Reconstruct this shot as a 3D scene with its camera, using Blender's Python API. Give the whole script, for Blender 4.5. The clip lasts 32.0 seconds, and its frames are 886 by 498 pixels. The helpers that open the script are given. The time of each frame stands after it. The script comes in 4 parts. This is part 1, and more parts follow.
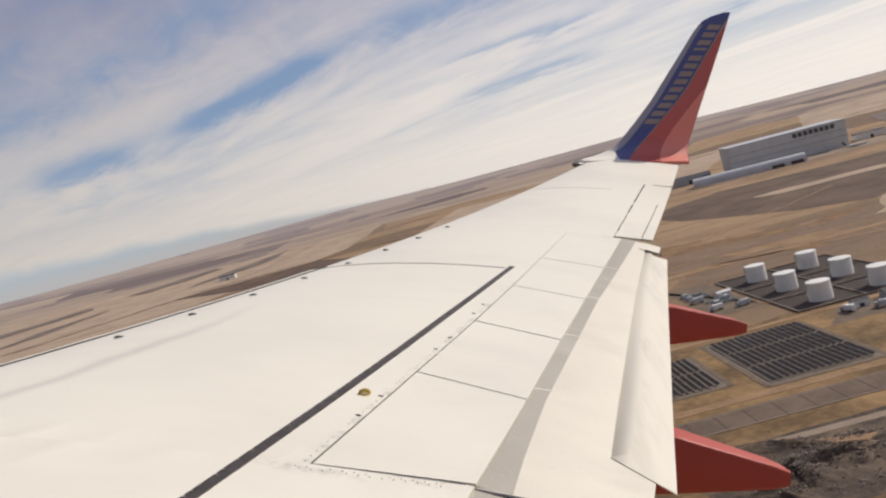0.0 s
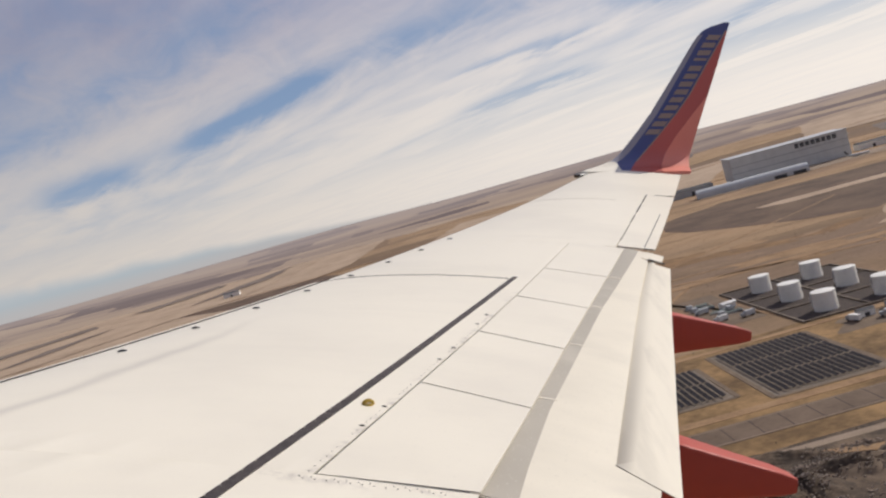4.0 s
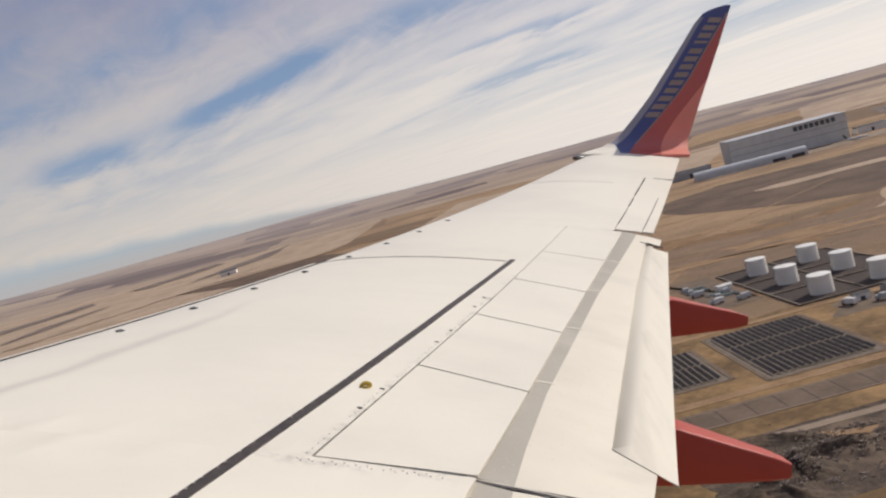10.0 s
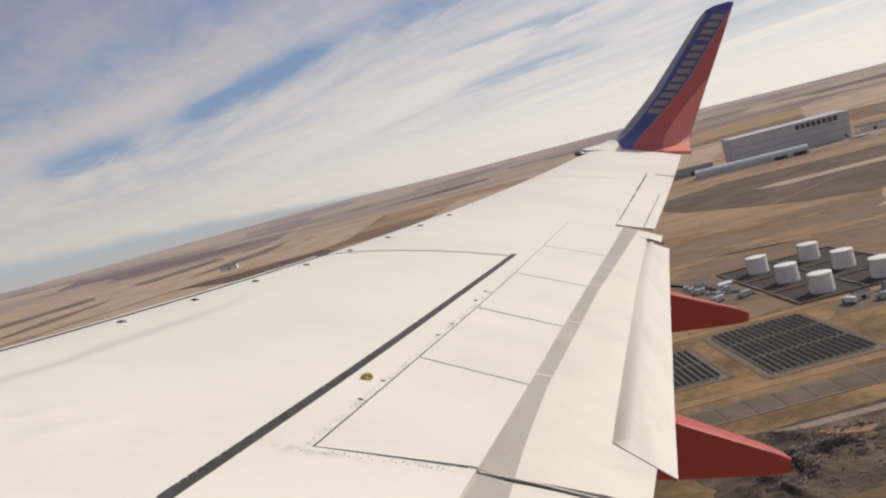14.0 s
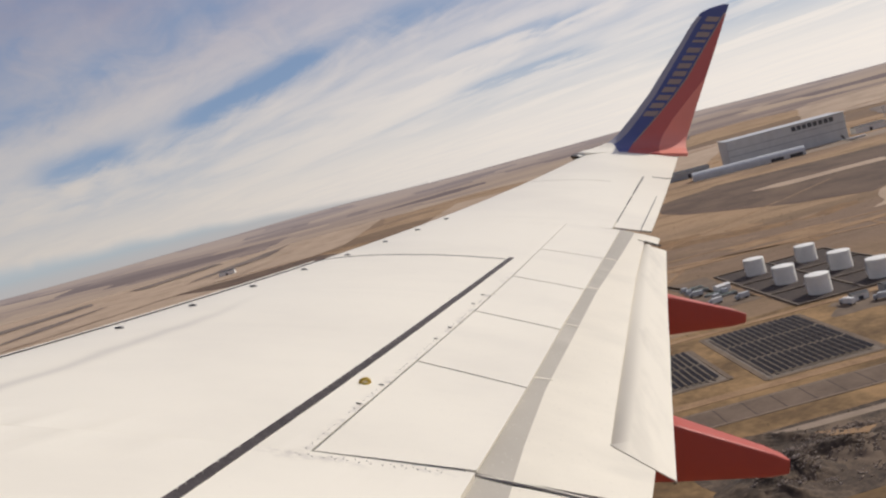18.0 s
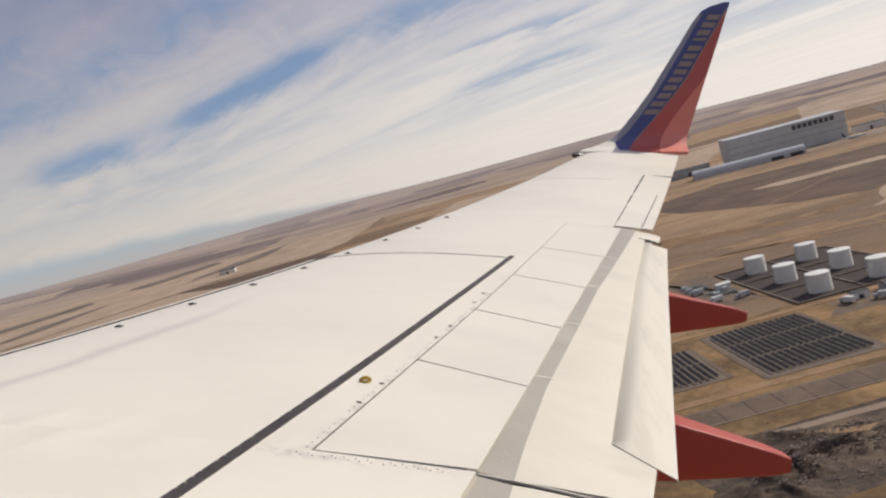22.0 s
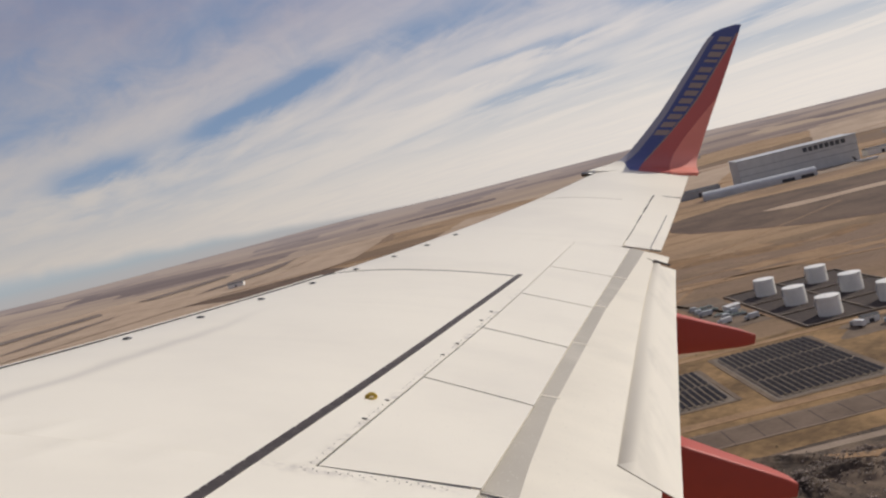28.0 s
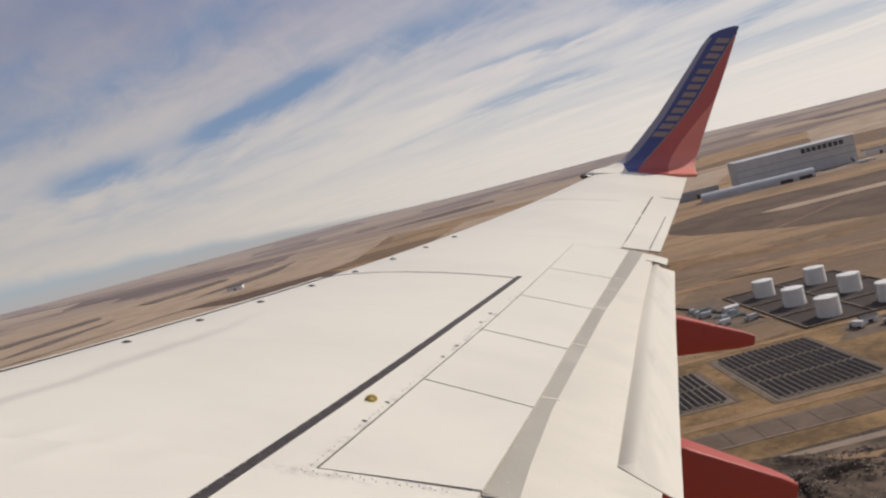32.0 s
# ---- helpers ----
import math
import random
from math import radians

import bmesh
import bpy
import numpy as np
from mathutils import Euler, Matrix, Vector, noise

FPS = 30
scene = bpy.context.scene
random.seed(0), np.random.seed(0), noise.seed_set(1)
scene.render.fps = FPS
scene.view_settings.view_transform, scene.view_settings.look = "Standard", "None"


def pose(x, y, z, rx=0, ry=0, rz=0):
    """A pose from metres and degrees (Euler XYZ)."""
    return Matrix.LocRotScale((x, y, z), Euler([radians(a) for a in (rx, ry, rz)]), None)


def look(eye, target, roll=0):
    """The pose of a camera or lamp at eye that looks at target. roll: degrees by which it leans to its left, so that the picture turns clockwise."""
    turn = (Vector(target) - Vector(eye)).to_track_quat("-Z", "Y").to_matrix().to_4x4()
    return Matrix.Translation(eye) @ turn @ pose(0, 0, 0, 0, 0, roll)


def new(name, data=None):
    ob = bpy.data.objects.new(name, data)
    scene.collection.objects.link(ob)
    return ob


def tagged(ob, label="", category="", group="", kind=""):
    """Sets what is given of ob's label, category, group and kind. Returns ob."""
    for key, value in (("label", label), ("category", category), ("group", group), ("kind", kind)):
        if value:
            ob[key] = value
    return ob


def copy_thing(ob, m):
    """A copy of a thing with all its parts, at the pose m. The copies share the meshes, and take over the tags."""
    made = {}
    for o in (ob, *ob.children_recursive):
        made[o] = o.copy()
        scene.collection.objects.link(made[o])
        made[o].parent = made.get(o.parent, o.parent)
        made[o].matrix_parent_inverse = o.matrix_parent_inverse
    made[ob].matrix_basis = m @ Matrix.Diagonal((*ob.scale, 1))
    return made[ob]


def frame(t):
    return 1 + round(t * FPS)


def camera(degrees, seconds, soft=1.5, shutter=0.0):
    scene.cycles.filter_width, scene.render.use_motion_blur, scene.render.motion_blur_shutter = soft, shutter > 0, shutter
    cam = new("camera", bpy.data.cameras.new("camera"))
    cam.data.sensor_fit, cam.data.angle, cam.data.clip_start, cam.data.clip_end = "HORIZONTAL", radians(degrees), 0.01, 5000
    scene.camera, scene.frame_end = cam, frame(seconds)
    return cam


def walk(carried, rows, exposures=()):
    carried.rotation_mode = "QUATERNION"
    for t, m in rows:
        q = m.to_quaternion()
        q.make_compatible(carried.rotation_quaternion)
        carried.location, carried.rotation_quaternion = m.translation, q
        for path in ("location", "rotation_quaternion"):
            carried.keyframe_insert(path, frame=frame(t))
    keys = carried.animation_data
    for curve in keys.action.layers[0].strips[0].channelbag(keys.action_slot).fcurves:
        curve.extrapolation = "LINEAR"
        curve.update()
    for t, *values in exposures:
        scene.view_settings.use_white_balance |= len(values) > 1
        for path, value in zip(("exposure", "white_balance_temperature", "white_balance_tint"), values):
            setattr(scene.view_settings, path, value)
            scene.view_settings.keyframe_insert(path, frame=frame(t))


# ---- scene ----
H = 110.0                      # height of the eye over the plain, metres
ROWS = [
    (0, 0.0186, -0.0092, 110.0328, 85.775, 14.879, -90.910),
    (0.5, 0.0322, -0.0076, 110.0367, 86.035, 14.907, -90.992),
    (1, 0.0266, -0.0220, 110.0231, 86.597, 14.870, -90.755),
    (1.5, 0.0206, -0.0181, 110.0301, 86.704, 15.042, -90.877),
    (2, 0.0225, -0.0130, 110.0159, 86.466, 15.425, -90.998),
    (2.5, 0.0175, -0.0073, 110.0216, 86.132, 15.458, -91.015),
    (3, 0.0226, -0.0173, 110.0176, 86.465, 15.396, -90.805),
    (3.5, 0.0160, -0.0015, 110.0117, 86.748, 15.324, -90.863),
    (4, 0.0113, -0.0096, 110.0033, 86.747, 15.591, -90.726),
    (4.5, 0.0133, -0.0017, 110.0180, 85.545, 15.963, -91.011),
    (6.5, 0.0187, -0.0026, 110.0080, 85.678, 14.731, -90.842),
    (7, 0.0144, -0.0068, 110.0167, 85.771, 14.765, -90.752),
    (7.5, 0.0112, -0.0029, 110.0163, 86.432, 15.047, -90.764),
    (8, 0.0210, -0.0044, 110.0132, 85.909, 15.072, -90.898),
    (8.5, 0.0077, -0.0094, 110.0247, 85.543, 14.938, -90.797),
    (9, 0.0079, -0.0072, 110.0064, 85.489, 14.878, -90.770),
    (9.5, 0.0150, 0.0000, 110.0056, 85.626, 14.932, -90.870),
    (10, 0.0166, -0.0059, 110.0231, 85.436, 15.068, -90.876),
    (10.5, 0.0153, -0.0064, 110.0176, 85.219, 15.259, -90.834),
    (11, 0.0123, 0.0069, 110.0047, 85.307, 15.516, -90.811),
    (11.5, 0.0161, 0.0047, 110.0065, 85.735, 15.565, -90.706),
    (12, 0.0092, 0.0069, 110.0060, 86.179, 15.157, -90.652),
    (12.5, 0.0166, 0.0007, 110.0084, 86.028, 14.848, -90.674),
    (13, 0.0073, 0.0009, 110.0026, 85.904, 14.784, -90.634),
    (13.5, 0.0079, 0.0058, 110.0051, 85.471, 14.531, -90.703),
    (15.5, 0.0126, -0.0063, 110.0046, 84.611, 15.278, -90.907),
    (16, 0.0046, -0.0004, 110.0034, 84.809, 15.381, -90.944),
    (16.5, 0.0105, -0.0000, 110.0003, 85.021, 15.226, -90.904),
    (17, 0.0070, 0.0058, 110.0028, 85.251, 15.197, -91.045),
    (17.5, 0.0061, 0.0013, 110.0035, 85.617, 15.124, -90.994),
    (18, 0.0021, 0.0015, 110.0049, 85.413, 15.085, -90.980),
    (18.5, 0.0189, 0.0118, 109.9990, 85.484, 15.180, -91.064),
    (19, 0.0202, -0.0005, 109.9977, 85.508, 15.286, -90.904),
    (19.5, -0.0060, 0.0047, 109.9998, 85.727, 15.360, -90.884),
    (20, 0.0000, 0.0000, 110.0000, 85.753, 15.411, -90.791),
    (20.5, 0.0021, 0.0018, 109.9970, 85.611, 15.112, -90.823),
    (21, 0.0122, 0.0093, 110.0008, 85.293, 14.866, -90.946),
    (21.5, 0.0075, 0.0016, 109.9996, 85.274, 14.853, -90.871),
    (22, 0.0194, 0.0038, 110.0021, 85.328, 15.089, -90.959),
    (22.5, -0.0040, 0.0014, 109.9997, 85.321, 15.149, -90.916),
    (23, 0.0003, 0.0114, 110.0031, 85.106, 15.254, -91.118),
    (23.5, 0.0072, -0.0050, 109.9991, 85.198, 15.409, -90.948),
    (24, 0.0130, 0.0100, 110.0026, 86.255, 15.027, -91.505),
    (24.5, 0.0056, 0.0070, 110.0040, 86.136, 14.976, -91.283),
    (25, 0.0065, 0.0033, 110.0027, 86.330, 15.070, -90.790),
    (25.5, 0.0056, 0.0039, 110.0013, 86.222, 14.951, -90.723),
    (27.5, 0.0098, -0.0017, 110.0056, 86.498, 14.279, -90.394),
    (28, 0.0053, -0.0016, 110.0067, 86.568, 14.232, -90.315),
    (28.5, 0.0013, -0.0024, 110.0098, 86.558, 14.145, -90.452),
    (29, 0.0009, 0.0025, 110.0030, 86.715, 14.176, -90.452),
    (29.5, 0.0047, 0.0045, 109.9982, 87.139, 14.387, -90.356),
    (30, 0.0047, 0.0066, 109.9969, 87.607, 14.646, -90.343),
    (30.5, 0.0063, 0.0052, 109.9983, 87.367, 14.709, -90.338),
    (31, 0.0065, -0.0003, 109.9997, 87.291, 14.658, -90.257),
    (31.5, 0.0021, -0.0000, 110.0033, 87.084, 14.498, -90.124),
    (32, 0.0038, 0.0027, 110.0047, 86.704, 14.423, -90.407),
]
cam = camera(52.67, 32.0, soft=2.3)
walk(cam, [(r[0], pose(*r[1:])) for r in ROWS],
     exposures=((0.0, 0.0), (12.0, -0.04), (25.0, -0.06), (28.0, -0.17), (32.0, -0.18)))

# ---- light ----
SUN_FROM = Vector((0.38, -0.72, 0.60)).normalized()
sun_data = bpy.data.lights.new("sun", "SUN")
sun_data.energy, sun_data.angle, sun_data.color = 3.45, radians(0.6), (1.0, 0.94, 0.86)
sun = new("sun", sun_data)
sun.matrix_world = look(SUN_FROM * 50 + Vector((0, 0, H)), (0, 0, H))


class Nodes:
    """Short hand for building node trees."""

    def __init__(self, tree):
        self.t = tree

    def add(self, kind, **props):
        n = self.t.nodes.new(kind)
        for k, val in props.items():
            if k == "op":
                n.operation = val
            elif k == "blend":
                n.blend_type = val
            elif k == "dtype":
                n.data_type = val
        return n

    def put(self, socket, val):
        if isinstance(val, bpy.types.NodeSocket):
            self.t.links.new(val, socket)
        elif val is not None:
            socket.default_value = val

    def m(self, op, a, b=None, c=None, clamp=False):
        n = self.add("ShaderNodeMath", op=op)
        n.use_clamp = clamp
        for i, val in enumerate((a, b, c)):
            self.put(n.inputs[i], val)
        return n.outputs[0]

    def dot(self, a, vec):
        n = self.add("ShaderNodeVectorMath", op="DOT_PRODUCT")
        self.put(n.inputs[0], a)
        n.inputs[1].default_value = vec
        return n.outputs["Value"]

    def xyz(self, x, y, z):
        n = self.add("ShaderNodeCombineXYZ")
        for i, val in enumerate((x, y, z)):
            self.put(n.inputs[i], val)
        return n.outputs[0]

    def scaled(self, vec, s):
        n = self.add("ShaderNodeVectorMath", op="MULTIPLY")
        self.put(n.inputs[0], vec)
        n.inputs[1].default_value = s
        return n.outputs[0]

    def noise(self, vec, scale=1.0, detail=4.0, rough=0.55, distort=0.0):
        n = self.add("ShaderNodeTexNoise")
        self.put(n.inputs["Vector"], vec)
        n.inputs["Scale"].default_value = scale
        n.inputs["Detail"].default_value = detail
        n.inputs["Roughness"].default_value = rough
        n.inputs["Distortion"].default_value = distort
        return n.outputs["Fac"]

    def remap(self, val, a, b, c=0.0, d=1.0):
        n = self.add("ShaderNodeMapRange")
        n.interpolation_type = "SMOOTHSTEP"
        self.put(n.inputs[0], val)
        for i, x in enumerate((a, b, c, d)):
            n.inputs[i + 1].default_value = x
        return n.outputs[0]

    def mix(self, fac, a, b, blend="MIX"):
        n = self.add("ShaderNodeMix", dtype="RGBA", blend=blend)
        self.put(n.inputs[0], fac)
        self.put(n.inputs[6], (*a, 1) if isinstance(a, tuple) else a)
        self.put(n.inputs[7], (*b, 1) if isinstance(b, tuple) else b)
        return n.outputs[2]

    def ramp(self, fac, stops):
        n = self.add("ShaderNodeValToRGB")
        self.put(n.inputs[0], fac)
        e = n.color_ramp.elements
        while len(e) < len(stops):
            e.new(0.5)
        for el, (p, c) in zip(e, stops):
            el.position, el.color = p, (*c, 1)
        return n.outputs[0]


# sky: thin cirrus streaks over a clear blue sky
world = bpy.data.worlds.new("world")
scene.world = world
world.use_nodes = True
world.node_tree.nodes.clear()
W = Nodes(world.node_tree)
way = W.add("ShaderNodeTexCoord").outputs["Generated"]
sky = W.add("ShaderNodeTexSky")
sky.sky_type = "NISHITA"
sky.sun_disc = False
sky.sun_elevation = math.asin(SUN_FROM.z)
sky.sun_rotation = math.atan2(SUN_FROM.x, SUN_FROM.y)
sky.altitude, sky.air_density, sky.dust_density = 1600, 1.0, 1.2
rise = W.m("MAXIMUM", W.dot(way, (0, 0, 1)), 0.0)
inv = W.m("DIVIDE", 1.0, W.m("ADD", rise, 0.03))
u = W.m("MULTIPLY", W.dot(way, (0.853, 0.522, 0)), inv)
w = W.m("MULTIPLY", W.dot(way, (0.522, -0.853, 0)), inv)
big = W.noise(W.xyz(W.m("MULTIPLY", u, 0.10), W.m("MULTIPLY", w, 0.55), 3.1), 1.0, 3.0, 0.5, 0.6)
mid = W.noise(W.xyz(W.m("MULTIPLY", u, 0.42), W.m("MULTIPLY", w, 1.15), 8.4), 1.0, 6.0, 0.58, 0.9)
fine = W.noise(W.xyz(W.m("MULTIPLY", u, 1.5), W.m("MULTIPLY", w, 4.0), 1.7), 1.0, 6.0, 0.6, 0.5)
cover = W.m("ADD", W.m("MULTIPLY", big, 0.55), W.m("MULTIPLY", mid, 0.45))
cover = W.m("ADD", cover, W.m("MULTIPLY", W.m("SUBTRACT", fine, 0.5), 0.13))
wob = W.m("ADD", W.m("MULTIPLY", W.m("SUBTRACT", mid, 0.5), 0.034), W.m("MULTIPLY", W.m("SUBTRACT", fine, 0.5), 0.016))


def heaven(az, el):
    """The way towards a place in the sky, from its azimuth and elevation in degrees."""
    a, e = radians(az), radians(el)
    return Vector((math.cos(e) * math.cos(a), math.cos(e) * math.sin(a), math.sin(e)))


# the long openings between the streaks: two ends (azimuth and elevation), half width in degrees, how clear
for az0, el0, az1, el1, wide, depth in ((14.4, 6.9, 5.2, 9.4, 0.72, 0.34), (17.0, 6.6, 3.0, 9.7, 1.20, 0.14), (7.0, 9.1, -2.5, 10.8, 0.60, 0.13), (22.6, 5.9, 17.2, 6.7, 0.75, 0.30), (25.5, 5.6, 15.5, 7.2, 1.2, 0.12),
                                        (26.5, 8.0, 16.5, 11.9, 1.40, 0.18), (18.0, 11.2, 7.6, 13.9, 1.30, 0.15), (28.0, 11.4, 21.0, 13.4, 1.4, 0.14), (14.0, 13.6, 4.0, 15.6, 1.3, 0.12),
                                        (-3.0, 7.1, -13.5, 7.5, 0.36, 0.24), (-3.7, 4.9, -12.3, 5.4, 0.30, 0.20), (2.0, 5.9, -6.7, 6.3, 0.30, 0.10),
                                        (1.0, 10.3, -8.0, 11.2, 0.9, 0.16), (-12.0, 8.4, -27.0, 8.6, 0.8, 0.26), (-17.0, 4.0, -30.0, 4.6, 0.45, 0.22), (-19.0, 5.8, -31.0, 6.6, 0.40, 0.20)):
    a, b = heaven(az0, el0), heaven(az1, el1)
    mid_way, along = ((a + b) / 2).normalized(), (b - a)
    half, along = along.length / 2, along.normalized()
    across = mid_way.cross(along).normalized()
    du = W.m("DIVIDE", W.dot(way, tuple(along)), half)
    dw = W.m("DIVIDE", W.m("ADD", W.dot(way, tuple(across)), wob), radians(wide))
    du = W.m("MULTIPLY", du, du)
    g = W.m("EXPONENT", W.m("MULTIPLY", W.m("ADD", W.m("MULTIPLY", du, du), W.m("MULTIPLY", dw, dw)), -1.0))
    cover = W.m("SUBTRACT", cover, W.m("MULTIPLY", g, depth))
# the higher veil is mottled rather than streaked
puff = W.noise(W.scaled(way, (12.0, 12.0, 26.0)), 1.0, 5.0, 0.6, 1.4)
cover = W.m("ADD", cover, W.m("MULTIPLY", W.m("MULTIPLY", W.m("SUBTRACT", puff, 0.5), 0.42), W.remap(rise, 0.09, 0.19)))
cover = W.remap(cover, 0.08, 0.66)
low = W.remap(rise, 0.02, 0.13, 1.0, 0.0)
cover = W.m("MAXIMUM", cover, low)
high = W.remap(rise, 0.06, 0.30)
cloud = W.mix(high, (8.3, 7.6, 6.95), (3.05, 3.1, 4.35))
cloud = W.mix(W.m("MULTIPLY", W.remap(mid, 0.35, 0.7), 0.35), cloud, W.mix(high, (6.9, 6.6, 6.55), (5.6, 5.55, 6.2)))
glow = W.remap(W.dot(way, tuple(SUN_FROM)), -0.05, 0.85, 0.76, 1.16)   # thin cloud is brighter towards the sun
glow = W.m("MULTIPLY", glow, W.remap(W.dot(way, tuple(SUN_FROM)), -0.9, 0.12, 0.45, 1.0))
gain = W.add("ShaderNodeVectorMath", op="SCALE")
W.put(gain.inputs[0], cloud)
W.put(gain.inputs["Scale"], glow)
cloud = gain.outputs[0]
blue = W.mix(0.7, sky.outputs[0], (1.95, 2.75, 4.45))
col = W.mix(cover, blue, cloud)
back = W.add("ShaderNodeBackground")
W.put(back.inputs[0], col)
back.inputs[1].default_value = 0.1
out = W.add("ShaderNodeOutputWorld")
W.t.links.new(back.outputs[0], out.inputs[0])


# ---- materials ----
def material(name, rough=0.6, metal=0.0, spec=0.5):
    mat = bpy.data.materials.new(name)
    mat.use_nodes = True
    N = Nodes(mat.node_tree)
    bsdf = mat.node_tree.nodes["Principled BSDF"]
    bsdf.inputs["Roughness"].default_value = rough
    bsdf.inputs["Metallic"].default_value = metal
    bsdf.inputs["Specular IOR Level"].default_value = spec
    return mat, N, bsdf


def bump(N, bsdf, height, strength, dist):
    b = N.add("ShaderNodeBump")
    b.inputs["Strength"].default_value = strength
    b.inputs["Distance"].default_value = dist
    N.put(b.inputs["Height"], height)
    N.put(bsdf.inputs["Normal"], b.outputs[0])


def where(N):
    return N.add("ShaderNodeTexCoord").outputs["Object"]


def paint(name, colour, rough=0.38, dirt=(0.5, 0.46, 0.4), amount=0.12, streak=(0.5, 6.0, 1.0), spec=0.5, grime=None, mottle=0.16):
    """Sprayed aircraft paint with smudges drawn out along the air flow."""
    mat, N, b = material(name, rough, spec=spec)
    p = where(N)
    flow = N.noise(N.scaled(p, (streak[1], streak[0], streak[2])), 1.0, 5.0, 0.6)
    blot = N.noise(p, 0.7, 3.0, 0.5)
    f = N.m("MULTIPLY", N.m("MULTIPLY", N.remap(flow, 0.45, 0.8), N.remap(blot, 0.35, 0.7)), amount)
    base = N.mix(f, colour, dirt)
    base = N.mix(N.m("MULTIPLY", N.remap(N.noise(p, 45.0, 2.0), 0.62, 0.75), amount * 0.5), base, dirt)
    base = N.mix(N.m("MULTIPLY", N.remap(N.noise(N.scaled(p, (1.0, 0.6, 1.0)), 0.9, 4.0, 0.6), 0.4, 0.7), mottle), base, dirt)
    if grime:
        # a soft line of exhaust grime along the leading edge
        off = N.m("ADD", N.dot(p, (grime[0], 1.0, 0.0)), N.m("MULTIPLY", N.m("SUBTRACT", blot, 0.5), 0.35))
        k = N.m("DIVIDE", N.m("SUBTRACT", off, grime[1]), grime[2])
        g = N.m("EXPONENT", N.m("MULTIPLY", N.m("MULTIPLY", k, k), -1.0))
        g = N.m("MULTIPLY", g, N.remap(N.dot(p, (1.0, 0.0, 0.0)), 7.2, 8.6, 1.0, 0.0))
        base = N.mix(N.m("MULTIPLY", g, grime[3]), base, (0.42, 0.38, 0.33))
        # greasy smears before the spoiler hinge and round its inner corner
        px, py = N.dot(p, (1.0, 0.0, 0.0)), N.dot(p, (0.0, 1.0, 0.0))
        k = N.m("DIVIDE", N.m("ADD", N.dot(p, (0.329, 1.0, 0.0)), 1.455), 0.035)
        along = N.m("MULTIPLY", N.m("EXPONENT", N.m("MULTIPLY", N.m("MULTIPLY", k, k), -1.0)), N.m("MULTIPLY", N.remap(px, 5.5, 5.7), N.remap(px, 8.6, 10.2, 1.0, 0.0)))
        k = N.m("DIVIDE", N.m("SUBTRACT", px, 5.60), 0.05)
        across = N.m("MULTIPLY", N.m("EXPONENT", N.m("MULTIPLY", N.m("MULTIPLY", k, k), -1.0)), N.m("MULTIPLY", N.remap(py, -3.0, -3.25), N.remap(py, -4.1, -3.9)))
        smear = N.remap(N.noise(N.scaled(p, (14.0, 9.0, 1.0)), 1.0, 5.0, 0.65), 0.47, 0.68)
        base = N.mix(N.m("MULTIPLY", N.m("MULTIPLY", N.m("MAXIMUM", along, across), smear), 0.5), base, (0.33, 0.29, 0.26))
    N.put(b.inputs["Base Color"], base)
    N.put(b.inputs["Roughness"], N.m("ADD", rough - 0.05, N.m("MULTIPLY", blot, 0.14)))
    bump(N, b, N.noise(p, 2.2, 2.0), 0.06, 0.02)
    return mat


def rough_stuff(name, colours, scale, rough=0.9, relief=0.3, dist=0.05, detail=5.0, metal=0.0):
    """Matt stuff with two scales of colour."""
    mat, N, b = material(name, rough, metal, 0.25)
    p = where(N)
    n1 = N.noise(p, scale, detail, 0.6)
    n2 = N.noise(p, scale * 9.0, 3.0, 0.6)
    f = N.m("ADD", N.m("MULTIPLY", n1, 0.7), N.m("MULTIPLY", n2, 0.3))
    N.put(b.inputs["Base Color"], N.ramp(N.remap(f, 0.3, 0.7), [(i / (len(colours) - 1), c) for i, c in enumerate(colours)]))
    bump(N, b, f, relief, dist)
    return mat


WHITE = paint("white_wing_paint", (0.80, 0.745, 0.615), 0.42, grime=(0.43, 1.02, 0.055, 0.42))
PANEL = paint("white_panel_paint", (0.79, 0.735, 0.605), 0.42, amount=0.26, streak=(0.6, 3.0, 1.0), mottle=0.2)
FLAPW = paint("flap_paint", (0.70, 0.642, 0.515), 0.46, (0.42, 0.385, 0.32), 0.5, (0.9, 3.2, 1.0), mottle=0.24)
COVE = paint("grey_cove_paint", (0.34, 0.305, 0.245), 0.5, (0.58, 0.53, 0.44), 0.85, (1.6, 2.6, 1.0))


